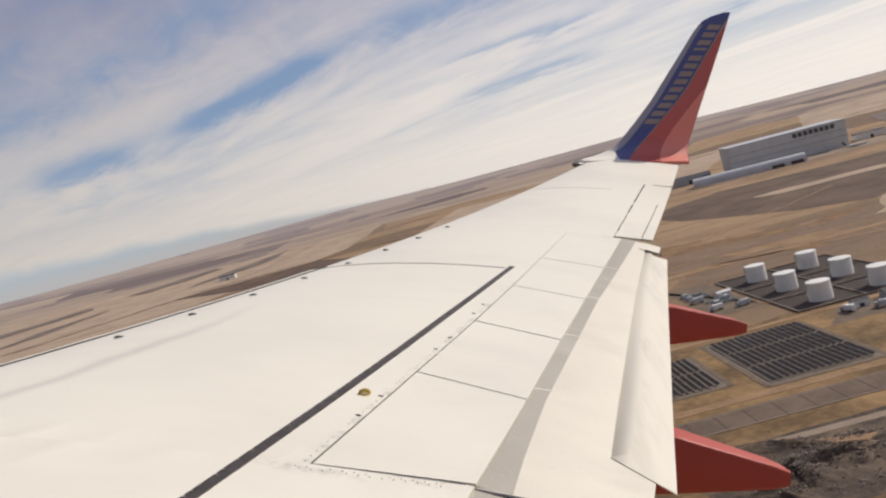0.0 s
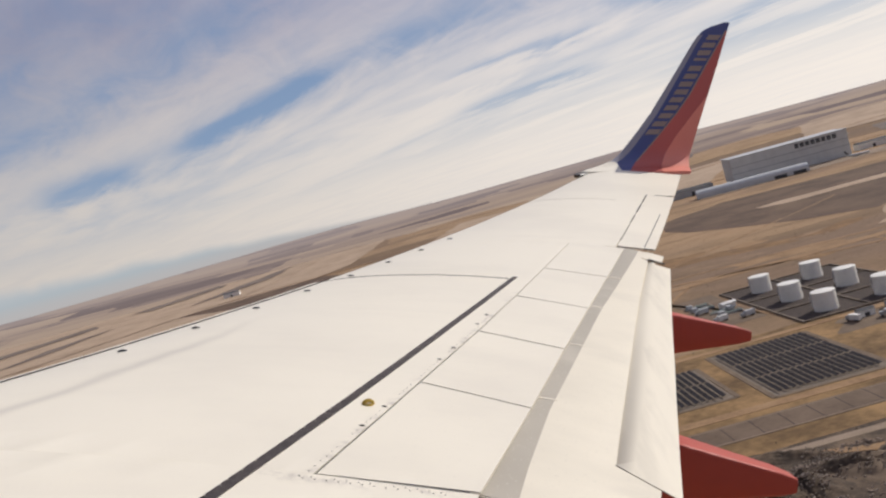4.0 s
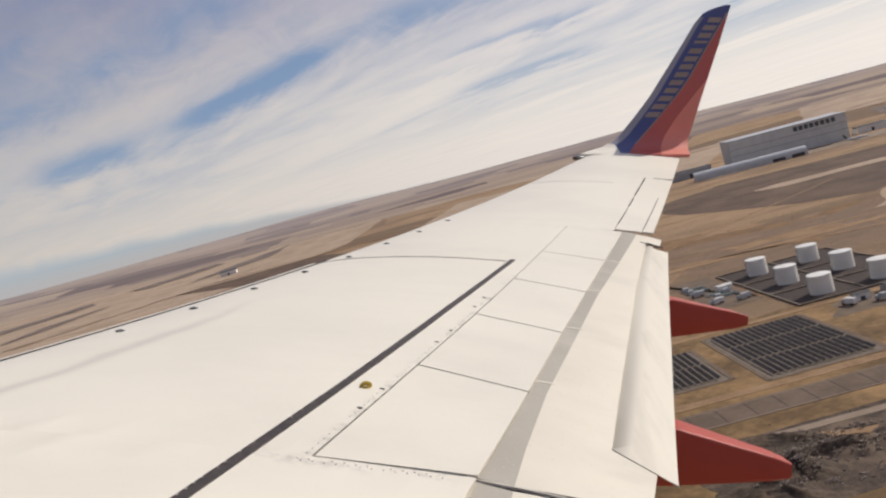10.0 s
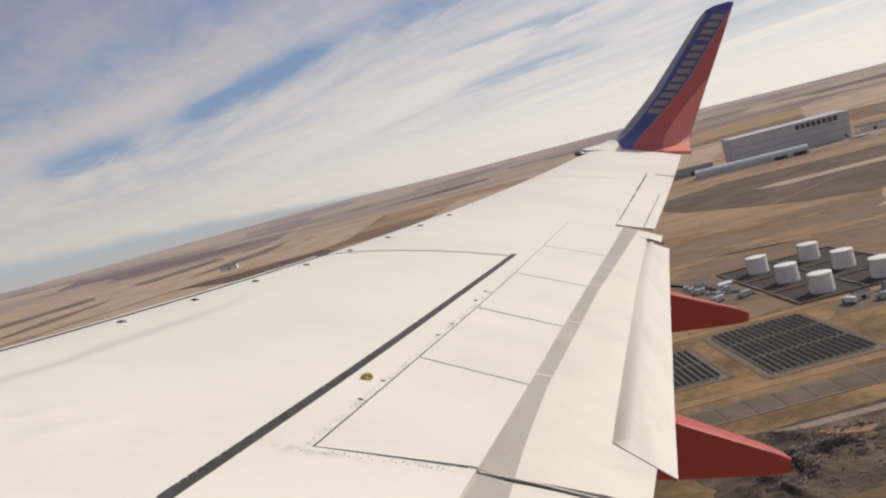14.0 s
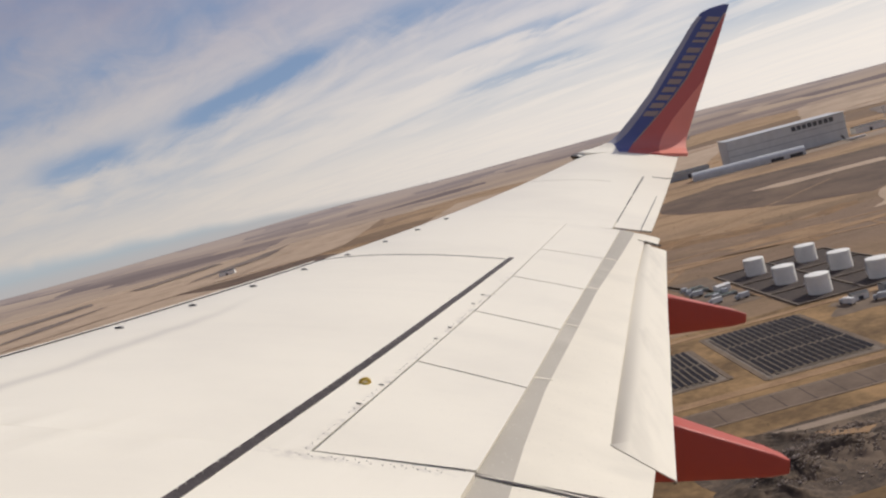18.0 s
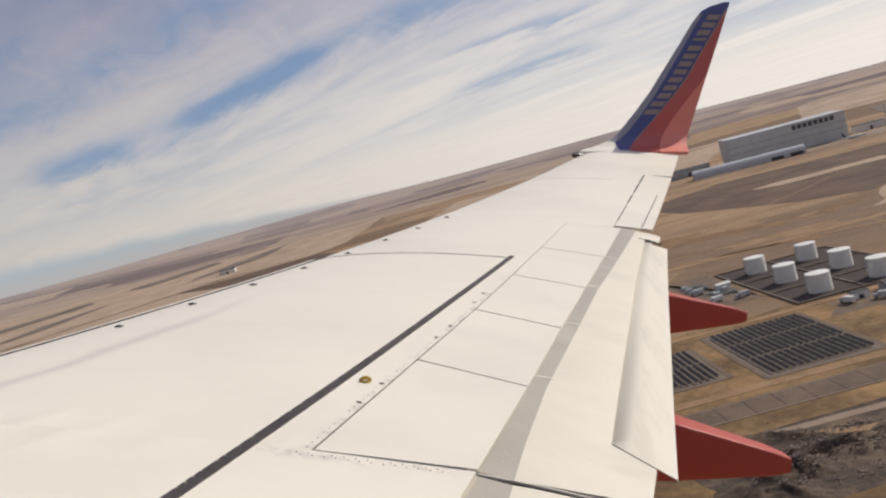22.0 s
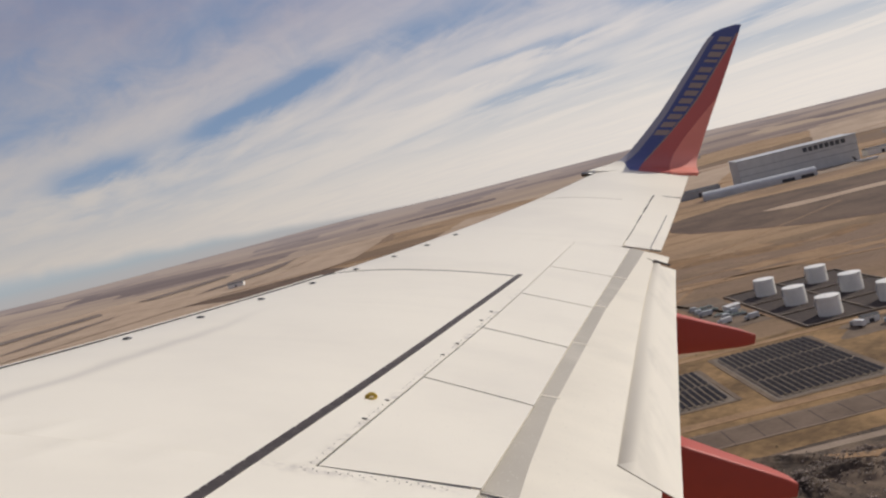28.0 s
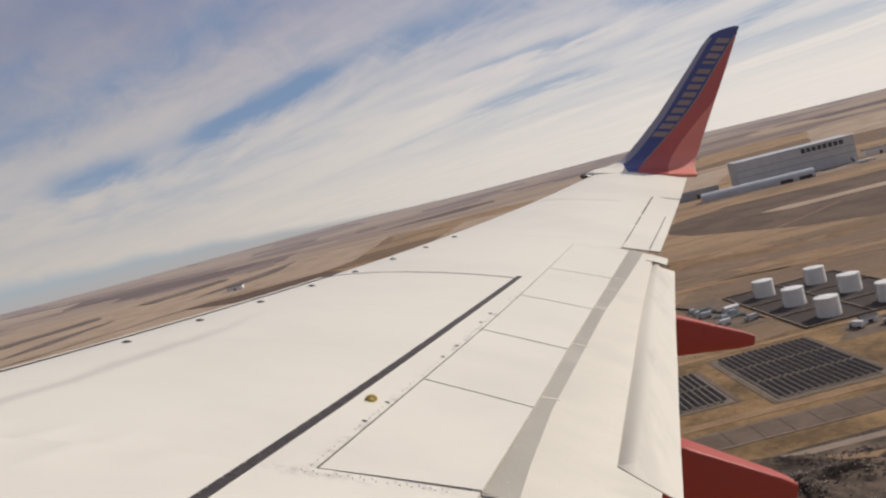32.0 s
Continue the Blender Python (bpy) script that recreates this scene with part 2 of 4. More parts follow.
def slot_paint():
    """Flap paint with greasy smears; the rolled nose's shade is painted grey, thinning out aft and towards the flap's
    outer end.
    """
    mat, N, b = material("shaded_grimy_flap_paint", 0.45)
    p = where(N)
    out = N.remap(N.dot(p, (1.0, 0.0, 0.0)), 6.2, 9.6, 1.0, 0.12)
    patchy = N.noise(N.scaled(p, (0.9, 1.6, 1.0)), 1.0, 4.0, 0.55)
    aft = N.m("ADD", N.dot(p, (-0.2607, -1.0, 0.0)), N.m("MULTIPLY", N.m("SUBTRACT", patchy, 0.5), 0.06))
    # grey painted in for the shade on the rolled nose
    f = N.m("MULTIPLY", out, N.m("MULTIPLY", N.remap(patchy, 0.25, 0.65, 0.75, 1.0), N.remap(aft, 3.175, 3.32, 1.0, 0.0)))
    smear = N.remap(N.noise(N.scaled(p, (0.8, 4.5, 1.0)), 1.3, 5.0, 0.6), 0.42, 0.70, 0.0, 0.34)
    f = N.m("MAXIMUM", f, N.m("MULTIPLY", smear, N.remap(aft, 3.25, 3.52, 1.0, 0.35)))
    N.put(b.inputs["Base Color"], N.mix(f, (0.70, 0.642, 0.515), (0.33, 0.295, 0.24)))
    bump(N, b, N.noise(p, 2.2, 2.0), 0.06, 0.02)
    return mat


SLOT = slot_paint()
SEAL = rough_stuff("black_rubber_seal", ((0.034, 0.027, 0.028), (0.068, 0.055, 0.056)), 20.0, 0.7)
STRIP = rough_stuff("rubber_strip", ((0.042, 0.034, 0.032), (0.082, 0.067, 0.062)), 12.0, 0.58)
SEAM = rough_stuff("seam_sealant", ((0.10, 0.09, 0.08), (0.19, 0.17, 0.15)), 8.0, 0.8)
FAINT = rough_stuff("pale_seam_sealant", ((0.60, 0.56, 0.475), (0.68, 0.635, 0.535)), 6.0, 0.8)
BAY = rough_stuff("dark_bay", ((0.010, 0.009, 0.009), (0.024, 0.022, 0.020)), 9.0, 0.8)
STEEL = rough_stuff("dark_fastener", ((0.05, 0.05, 0.05), (0.11, 0.11, 0.11)), 60.0, 0.5, metal=0.4)
RIVET = rough_stuff("worn_rivet", ((0.15, 0.135, 0.115), (0.27, 0.245, 0.21)), 60.0, 0.5, metal=0.2)
BRASS = material("gold_fitting", 0.3, 1.0)[0]
BRASS.node_tree.nodes["Principled BSDF"].inputs["Base Color"].default_value = (0.62, 0.44, 0.09, 1)
RED = paint("red_fairing_paint", (0.43, 0.080, 0.058), 0.45, (0.26, 0.054, 0.042), 0.25, spec=0.22)
BLUE = paint("blue_winglet_paint", (0.066, 0.084, 0.235), 0.34, (0.14, 0.13, 0.19), 0.3)
# out of view; dark so that less light bounces onto the fairings
FUSELAGE = paint("blue_fuselage_paint", (0.050, 0.065, 0.19), 0.3, (0.10, 0.10, 0.16), 0.3)
WRED = paint("red_winglet_paint", (0.49, 0.105, 0.085), 0.38, (0.3, 0.08, 0.06), 0.25)
ORANGE = paint("orange_winglet_paint", (0.76, 0.245, 0.175), 0.38, (0.5, 0.14, 0.09), 0.25)
GOLD = paint("gold_letter_paint", (0.29, 0.22, 0.19), 0.4)
METAL = paint("bare_leading_edge", (0.30, 0.29, 0.335), 0.34, (0.24, 0.235, 0.25), 0.3)
GLASS = material("lamp_glass", 0.45)[0]
GLASS.node_tree.nodes["Principled BSDF"].inputs["Base Color"].default_value = (0.06, 0.055, 0.05, 1)


def grass_material():
    mat, N, b = material("dry_prairie", 0.95, spec=0.1)
    p = where(N)
    # fields, long strips with straight borders
    v = N.add("ShaderNodeTexVoronoi")
    v.distance = "CHEBYCHEV"
    warp = N.noise(p, 0.004, 3.0, 0.5)
    q = N.scaled(p, (1 / 520, 1 / 900, 0))
    vm = N.add("ShaderNodeVectorMath", op="ADD")
    N.put(vm.inputs[0], q)
    N.put(vm.inputs[1], N.scaled(N.xyz(warp, warp, 0.0), (0.25, 0.1, 0)))
    N.put(v.inputs["Vector"], vm.outputs[0])
    v.inputs["Scale"].default_value = 1.0
    sep = N.add("ShaderNodeSeparateColor")
    N.put(sep.inputs[0], v.outputs["Color"])
    fields = N.ramp(sep.outputs[0], [(0.0, (0.211, 0.143, 0.092)), (0.22, (0.412, 0.273, 0.158)), (0.45, (0.340, 0.228, 0.135)),
                                     (0.68, (0.443, 0.298, 0.173)), (0.84, (0.242, 0.167, 0.113)), (1.0, (0.360, 0.244, 0.147))])
    # tufts, bare soil and soft swathes along the runway's way
    sweep = N.noise(N.scaled(p, (0.021, 0.008, 0.000)), 1.0, 6.0, 0.62, 0.8)
    blot = N.noise(N.scaled(p, (0.014, 0.007, 0.000)), 1.0, 5.0, 0.6, 1.2)
    strip = N.noise(N.scaled(p, (0.0045, 0.0012, 0.000)), 1.0, 4.0, 0.6, 0.5)
    scuff = N.noise(N.scaled(p, (0.10, 0.06, 0.0)), 1.0, 5.0, 0.65, 1.5)
    tuft = N.noise(p, 0.35, 6.0, 0.7)
    base = N.mix(N.m("MULTIPLY", N.remap(strip, 0.53, 0.66), 0.6), fields, (0.211, 0.147, 0.107))
    base = N.mix(N.m("MULTIPLY", N.remap(sweep, 0.44, 0.66), 0.5), base, (0.170, 0.114, 0.066))
    base = N.mix(N.m("MULTIPLY", N.remap(blot, 0.52, 0.72), 0.45), base, (0.458, 0.309, 0.180))
    base = N.mix(N.m("MULTIPLY", N.remap(scuff, 0.52, 0.68), 0.4), base, (0.160, 0.108, 0.065))
    base = N.mix(N.m("MULTIPLY", N.remap(tuft, 0.45, 0.75), 0.35), base, (0.098, 0.066, 0.038))
    N.put(b.inputs["Base Color"], base)
    bump(N, b, N.m("ADD", N.m("MULTIPLY", tuft, 0.6), sweep), 0.5, 1.2)
    return mat


GRASS = grass_material()
DARKFIELD = rough_stuff("ploughed_field", ((0.080, 0.051, 0.033), (0.121, 0.077, 0.050), (0.160, 0.104, 0.064)), 0.02, relief=0.4, dist=0.5)
WEEDS = rough_stuff("weedy_grass", ((0.103, 0.061, 0.026), (0.171, 0.103, 0.044), (0.253, 0.153, 0.066), (0.343, 0.205, 0.090)), 0.028, relief=0.4, dist=0.4)
# distance haze is put into these two colours: paler and less saturated
HAZED_STUBBLE = rough_stuff("hazed_stubble", ((0.330, 0.240, 0.160), (0.410, 0.300, 0.205), (0.460, 0.338, 0.232)), 0.012, relief=0.3, dist=0.3)
HAZED_FALLOW = rough_stuff("hazed_fallow", ((0.150, 0.115, 0.092), (0.190, 0.148, 0.118), (0.240, 0.186, 0.145)), 0.012, relief=0.3, dist=0.3)
GREENISH = rough_stuff("green_grey_paint", ((0.20, 0.235, 0.205), (0.30, 0.33, 0.29)), 0.5, 0.6, 0.05)
DIRT = rough_stuff("packed_dirt", ((0.206, 0.122, 0.061), (0.293, 0.181, 0.093), (0.346, 0.221, 0.117)), 0.06, relief=0.3, dist=0.2)
YARD = rough_stuff("grey_dirt", ((0.125, 0.090, 0.061), (0.198, 0.142, 0.096)), 0.1, relief=0.3, dist=0.2)
SOIL = rough_stuff("weedy_soil", ((0.146, 0.084, 0.039), (0.214, 0.124, 0.057), (0.282, 0.164, 0.074)), 0.05, relief=0.4, dist=0.3)
SOLARGROUND = rough_stuff("pale_gravel", ((0.150, 0.118, 0.088), (0.225, 0.180, 0.136)), 0.3, relief=0.3, dist=0.1)
ASPHALT = rough_stuff("worn_asphalt", ((0.113, 0.078, 0.053), (0.178, 0.125, 0.086)), 0.05, relief=0.2, dist=0.1)
CONCRETE = rough_stuff("old_concrete", ((0.240, 0.179, 0.124), (0.320, 0.242, 0.175)), 0.08, relief=0.2, dist=0.1)
GRAVEL = rough_stuff("dark_gravel", ((0.042, 0.031, 0.026), (0.079, 0.058, 0.046)), 0.3, relief=0.4, dist=0.2)
SPOIL = rough_stuff("dark_spoil", ((0.030, 0.022, 0.017), (0.085, 0.060, 0.041), (0.180, 0.126, 0.081)), 0.07, relief=0.7, dist=0.6)
RUBBLE = rough_stuff("broken_stone", ((0.090, 0.068, 0.052), (0.240, 0.185, 0.138), (0.520, 0.430, 0.340)), 0.4, relief=0.6, dist=0.3)
TANKW = rough_stuff("white_tank_paint", ((0.755, 0.730, 0.660), (0.836, 0.810, 0.735)), 0.2, 0.5, 0.05, 0.02)
WALLG = rough_stuff("grey_cladding", ((0.330, 0.335, 0.335), (0.400, 0.405, 0.405)), 0.1, 0.6, 0.05, 0.05)
WALLL = rough_stuff("pale_cladding", ((0.460, 0.465, 0.460), (0.540, 0.545, 0.540)), 0.1, 0.6, 0.05, 0.05)
HANGAR = rough_stuff("hangar_cladding", ((0.52, 0.52, 0.50), (0.60, 0.60, 0.58)), 0.1, 0.6, 0.05, 0.05)
SIGN = rough_stuff("dark_sign_paint", ((0.085, 0.09, 0.092), (0.125, 0.13, 0.132)), 0.5, 0.6, 0.05)
PV = material("solar_glass", 0.5, spec=0.15)[0]
PV.node_tree.nodes["Principled BSDF"].inputs["Base Color"].default_value = (0.022, 0.017, 0.016, 1)
WHITEW = rough_stuff("white_wall", ((0.66, 0.64, 0.60), (0.76, 0.74, 0.70)), 0.3, 0.7, 0.1)
SCRUB = rough_stuff("dry_scrub", ((0.10, 0.075, 0.045), (0.16, 0.115, 0.07)), 0.6, relief=0.5)
ROOFD = rough_stuff("dark_roof", ((0.05, 0.05, 0.052), (0.09, 0.088, 0.09)), 0.3, 0.7)


# ---- mesh helpers ----
def mesh_from(name, verts, faces, mat, smooth=False):
    me = bpy.data.meshes.new(name)
    me.from_pydata([tuple(p) for p in verts], [], faces)
    me.materials.append(mat)
    bm = bmesh.new()
    bm.from_mesh(me)
    bmesh.ops.recalc_face_normals(bm, faces=bm.faces)
    bm.to_mesh(me)
    bm.free()
    if smooth:
        me.polygons.foreach_set("use_smooth", [True] * len(me.polygons))
        me.set_sharp_from_angle(angle=radians(35))
    return me


def part(name, me, parent, label=""):
    ob = new(name, me)
    ob.parent = parent
    if label:
        tagged(ob, label)
    return ob


def thing(name, label, category, m=None, group="", kind=""):
    ob = new(name)
    if m is not None:
        ob.matrix_world = m
    return tagged(ob, label, category, group, kind)


def from_bm(name, bm, mat, smooth=False):
    bmesh.ops.recalc_face_normals(bm, faces=bm.faces)
    me = bpy.data.meshes.new(name)
    bm.to_mesh(me)
    bm.free()
    me.materials.append(mat)
    if smooth:
        me.polygons.foreach_set("use_smooth", [True] * len(me.polygons))
        me.set_sharp_from_angle(angle=radians(35))
    return me


def box(bm, cx, cy, cz, sx, sy, sz, rz=0.0, bevel=0.0):
    r = bmesh.ops.create_cube(bm, size=1.0, matrix=pose(cx, cy, cz, 0, 0, rz) @ Matrix.Diagonal((sx, sy, sz, 1)))
    if bevel:
        edges = list({e for vert in r["verts"] for e in vert.link_edges})
        bmesh.ops.bevel(bm, geom=edges, offset=bevel, segments=2, affect="EDGES", profile=0.7)


def box_mesh(name, cx, cy, cz, sx, sy, sz, mat, bevel=0.0):
    bm = bmesh.new()
    box(bm, cx, cy, cz, sx, sy, sz, 0, bevel)
    return from_bm(name, bm, mat)


# ---- the wing ----
DIH, FLEX, INC, TWIST = 0.10341, 0.006081, 0.02164, -0.04473
LE_SLOPE, TIP_CHORD, KINK_CHORD, THICK, FRONT = 0.52886, 1.6051, 4.1369, 0.76635, 0.00387
CF = (0, .01, .03, .06, .1, .15, .22, .3, .4, .5, .6, .7, .8, .9, 1.0)
ZF = (0, .016, .028, .040, .050, .058, .065, .069, .070, .066, .058, .046, .032, .017, .002)


def chord(x):
    return float(np.interp(x, (1.9, 5.0, 17.16), (7.2, KINK_CHORD, TIP_CHORD)))


def skin(x, c, drop=0.0, flap=0.0):
    """A point of the upper skin: x out along the span, c the share of the chord from the leading edge."""
    ch, k = chord(x), min(c, 1.0)
    s = x - 1.9
    z = DIH * s + FLEX * s * s + ch * (THICK * float(np.interp(k, CF, ZF)) + FRONT * float(np.interp(k, (0, .05, .1, .2, .35, .6, 1), (.3, .85, 1, .9, .5, 0, 0))))
    z += (0.25 - k) * ch * math.tan(INC + TWIST * s / 15.3)
    if c > 1:
        z -= (c - 1) * ch * 0.17
    z -= max(0.0, c - 0.9) * ch * flap
    return Vector((x, -LE_SLOPE * (x - 5.0) - c * ch, z - drop))


def lower(x, c):
    """A point of the lower skin."""
    ch = chord(x)
    p = skin(x, c)
    t = 0.115 * ch * (math.sin(math.pi * min(1, c ** 0.62)) ** 0.8 if 0 < c < 1 else 0)
    return Vector((p.x, p.y, p.z - t - 0.004))


def sheet(name, xs, c0, c1, nc, mat, thick=0.012, drop=0.0, flap=0.0, skew=None, nose=0.0):
    """A curved panel lying on the skin, closed below, from share c0(x) to c1(x) of the chord."""
    top = []
    for x in xs:
        far = x + (skew(x) if skew else 0.0)      # how far the aft edge is shifted along the span
        top.append([skin(x + (far - x) * j / nc, c0(x) + (c1(far) - c0(x)) * j / nc, drop, flap) for j in range(nc + 1)])
        for j, p in enumerate(top[-1]):
            p.z -= nose * (1 - j / nc) ** 2       # a front edge that rolls down
    n, m = len(xs), nc + 1
    verts = [p for row in top for p in row] + [p - Vector((0, 0, thick)) for row in top for p in row]
    o = n * m
    faces = []
    for i in range(n - 1):
        for j in range(nc):
            a, b, c, d = i * m + j, (i + 1) * m + j, (i + 1) * m + j + 1, i * m + j + 1
            faces += [(a, b, c, d), (a + o, d + o, c + o, b + o)]
    for i in range(n - 1):
        for j in (0, nc):
            a, b = i * m + j, (i + 1) * m + j
            faces.append((a, a + o, b + o, b))
    for j in range(nc):
        for i in (0, n - 1):
            a, b = i * m + j, i * m + j + 1
            faces.append((a, b, b + o, a + o))
    return mesh_from(name, verts, faces, mat, True)


def span(a, b, n):
    return [a + (b - a) * i / n for i in range(n + 1)]


def line(*pts):
    xs, cs = [p[0] for p in pts], [p[1] for p in pts]

    def at(x):
        if x < xs[0]:
            return cs[0] + (x - xs[0]) * (cs[1] - cs[0]) / (xs[1] - xs[0])
        return float(np.interp(x, xs, cs))
    return at


hinge = line((5.64, .747), (7.0, .728), (8.18, .713), (9.29, .696), (11.6, .655))
spoiler_te = line((5.65, .934), (6.78, .923), (7.98, .908), (9.13, .897), (11.6, .877))
slit = line((5.6, .0020), (9.3, .0017), (11.6, .0015))
strip_c = line((5.12, .684), (6.47, .669), (8.29, .647), (9.88, .631))
cove_c = line((5.6, .976), (6.08, .963), (6.89, .946), (7.93, .937), (9.17, .926), (11.65, .934))
slot_a = line((6.36, 1.066), (7.11, 1.054), (8.22, 1.036), (9.8, 1.007), (11.3, .985))
slot_b = line((6.36, 1.099), (8.31, 1.066), (9.8, 1.038), (11.3, 1.012))
flap_te = line((6.16, 1.160), (7.18, 1.145), (8.25, 1.129), (9.74, 1.102), (11.2, 1.073))

EYE0 = Vector((1.57337, -3.92442, 1.54581))
ATTITUDE = Matrix(((0.997983, 0.016035, 0.061434), (0.000773, 0.964442, -0.264293), (-0.063488, 0.263807, 0.962483))).to_4x4()
WING = Matrix.Translation((0, 0, H)) @ ATTITUDE @ Matrix.Translation(-EYE0)
wing = thing("airliner_wing", "white airliner wing with drooped flaps and a painted upswept winglet", "aircraft wing", WING)


def wing_box():
    """The wing proper: closed sections from root to tip, ending at the spoiler hinge inboard and at the aileron hinge outboard."""
    xs = span(1.84, 5.628, 12) + span(5.636, 11.6, 22) + span(11.62, 17.03, 22)
    cs = [0.5 * (1 - math.cos(math.pi * j / 40)) for j in range(41)]
    rows = []
    for x in xs:
        end = spoiler_te(x) if x < 5.63 else hinge(x) - slit(x) * 0.6 if x < 11.61 else line((11.62, .842), (14.95, .803), (15.0, .999), (17.1, .999))(x)
        up = [skin(x, c * end) for c in cs]
        lo = [lower(x, c * end) for c in reversed(cs[1:-1])]
        rows.append(up + [Vector((up[-1].x, up[-1].y, up[-1].z - 0.03))] + lo)
    m = len(rows[0])
    verts = [p for r in rows for p in r]
    faces = []
    for i in range(len(rows) - 1):
        for j in range(m):
            a, b = i * m + j, i * m + (j + 1) % m
            faces.append((a, b, b + m, a + m))
    faces += [tuple(range(m)), tuple(range((len(rows) - 1) * m, len(rows) * m))]
    return mesh_from("wing_box", verts, faces, WHITE, True)


def cabin_wall():
    """An unseen stretch of the fuselage's side with one window opening round the eye."""
    # added this long and deep to block light from the fairings' inner sides
    ys = span(-16.0, EYE0.y - 0.19, 12) + span(EYE0.y + 0.19, 8.0, 14)
    zc, hole = 1.20, 12
    a0, a1 = math.asin((EYE0.z - 0.20 - zc) / 1.8), math.asin((EYE0.z + 0.20 - zc) / 1.8)
    angs = span(-2.0, a0, 8) + span(a1, 1.45, 8)
    ahole = 8
    n, m = len(ys), len(angs)
    verts = [(r * math.cos(a), y, zc + r * math.sin(a)) for r in (1.88, 1.75) for y in ys for a in angs]
    faces, o = [], n * m
    for i in range(n - 1):
        for j in range(m - 1):
            a, b, c, d = i * m + j, (i + 1) * m + j, (i + 1) * m + j + 1, i * m + j + 1
            if i == hole and j == ahole:
                faces += [(a, b, b + o, a + o), (b, c, c + o, b + o), (c, d, d + o, c + o), (d, a, a + o, d + o)]
            else:
                faces += [(a, b, c, d), (a + o, d + o, c + o, b + o)]
    for i in range(n - 1):
        for j in (0, m - 1):
            faces.append((i * m + j, (i + 1) * m + j, (i + 1) * m + j + o, i * m + j + o))
    for j in range(m - 1):
        for i in (0, n - 1):
            faces.append((i * m + j, i * m + j + 1, i * m + j + 1 + o, i * m + j + o))
    return mesh_from("cabin_wall", verts, faces, FUSELAGE, True)


wall_ob = tagged(new("wall_cabin", cabin_wall()), "plain unseen dark blue side of the aircraft with a window opening", "fuselage", kind="structure")
wall_ob.matrix_world = WING
part("wing_box", wing_box(), wing, "white painted wing skin with faint smudges")


# leading-edge slat line, chordwise joints and the rubber strip before the spoilers
def slat():
    """The slat: a nearly level lip before the seam, rounded off at the nose."""
    prof = ((.000, -.004), (.022, .000), (.042, -.001), (.060, -.008), (.074, -.025), (.082, -.055), (.078, -.09), (.04, -.13), (-.02, -.12))
    xs = span(4.0, 9.93, 40)
    m = len(prof)
    verts = []
    for x in xs:
        p = skin(x, .046)
        verts += [(p.x, p.y + dy, p.z + dz + .003) for dy, dz in prof]
    faces = [(i * m + j, i * m + (j + 1) % m, (i + 1) * m + (j + 1) % m, (i + 1) * m + j) for i in range(len(xs) - 1) for j in range(m)]
    faces += [tuple(range(m)), tuple(range(len(verts) - m, len(verts)))]
    return mesh_from("slat", verts, faces, WHITE, True)


part("slat", slat(), wing, "white leading-edge slat")
part("slat_seam", sheet("slat_seam", span(4.0, 9.95, 40), lambda x: .0450, lambda x: .0700, 4, SEAL, .012, -.007), wing)
part("panel_joint", sheet("panel_joint", [9.845, 9.862], lambda x: .055, lambda x: .62, 40, SEAM, .006, -.003), wing)
part("panel_joint", sheet("panel_joint", [14.40, 14.415], lambda x: .1, lambda x: .63, 24, FAINT, .006, -.003), wing)
part("sealing_strip", sheet("sealing_strip", span(3.2, 9.93, 44), lambda x: strip_c(x) - .0075, lambda x: strip_c(x) + .0075, 2, STRIP, .008, -.004), wing,
     "black rubber sealing strip")
# spoilers over their dark bay
part("spoiler_bay", sheet("spoiler_bay", span(5.634, 11.612, 30), lambda x: hinge(x) - .004, lambda x: spoiler_te(x) - .012, 24, BAY, .02, .007), wing)
GAPS = (.005, .008, .009, .008, .007, .006)
SPOILERS = (5.64, 7.0, 8.18, 9.29, 10.38, 11.613)
te_shift = line((5.64, 0.01), (7.0, -.22), (8.18, -.20), (9.29, -.16), (10.38, -.10), (11.6, 0.0))
for i, (a, b) in enumerate(zip(SPOILERS, SPOILERS[1:])):
    part("spoiler", sheet("spoiler", span(a + GAPS[i], b - GAPS[i + 1], 8), lambda x: hinge(x) + slit(x), spoiler_te, 12, PANEL, .014, skew=te_shift), wing)


def disc(bm, p, r, h):
    bmesh.ops.create_cone(bm, cap_ends=True, segments=10, radius1=r, radius2=r * 0.8, depth=h, matrix=Matrix.Translation(p))


# flaps, a little lowered
part("flap_cove", sheet("flap_cove", span(5.688, 11.66, 30), lambda x: spoiler_te(x) - .02, cove_c, 4, COVE, .02, .012, .12), wing, "worn grey strip before the flap")
end_shift = lambda x: .09 * max(0.0, 1 - (x - 5.688) / 0.8)
part("main_flap", sheet("main_flap", span(5.688, 11.66, 30), cove_c, slot_a, 6, FLAPW, .03, .012, .12, end_shift), wing)
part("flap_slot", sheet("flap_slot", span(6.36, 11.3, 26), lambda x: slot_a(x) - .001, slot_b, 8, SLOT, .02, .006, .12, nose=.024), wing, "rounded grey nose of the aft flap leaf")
leaf_end = line((6.15, 1.164), (6.22, 1.131), (6.36, 1.066), (6.361, .9), (12.0, .9))
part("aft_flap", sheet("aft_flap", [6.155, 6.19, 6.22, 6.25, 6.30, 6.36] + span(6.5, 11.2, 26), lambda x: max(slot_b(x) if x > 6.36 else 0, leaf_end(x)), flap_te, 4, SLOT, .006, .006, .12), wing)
part("flap_end", sheet("flap_end", [5.78, 5.9, 6.1, 6.22, 6.26, 6.31, 6.36], lambda x: slot_a(x) - .002, lambda x: max(slot_a(x), min(1.131, leaf_end(x) if x > 6.2 else 2)), 3, FLAPW, .02, .0115, .12), wing)
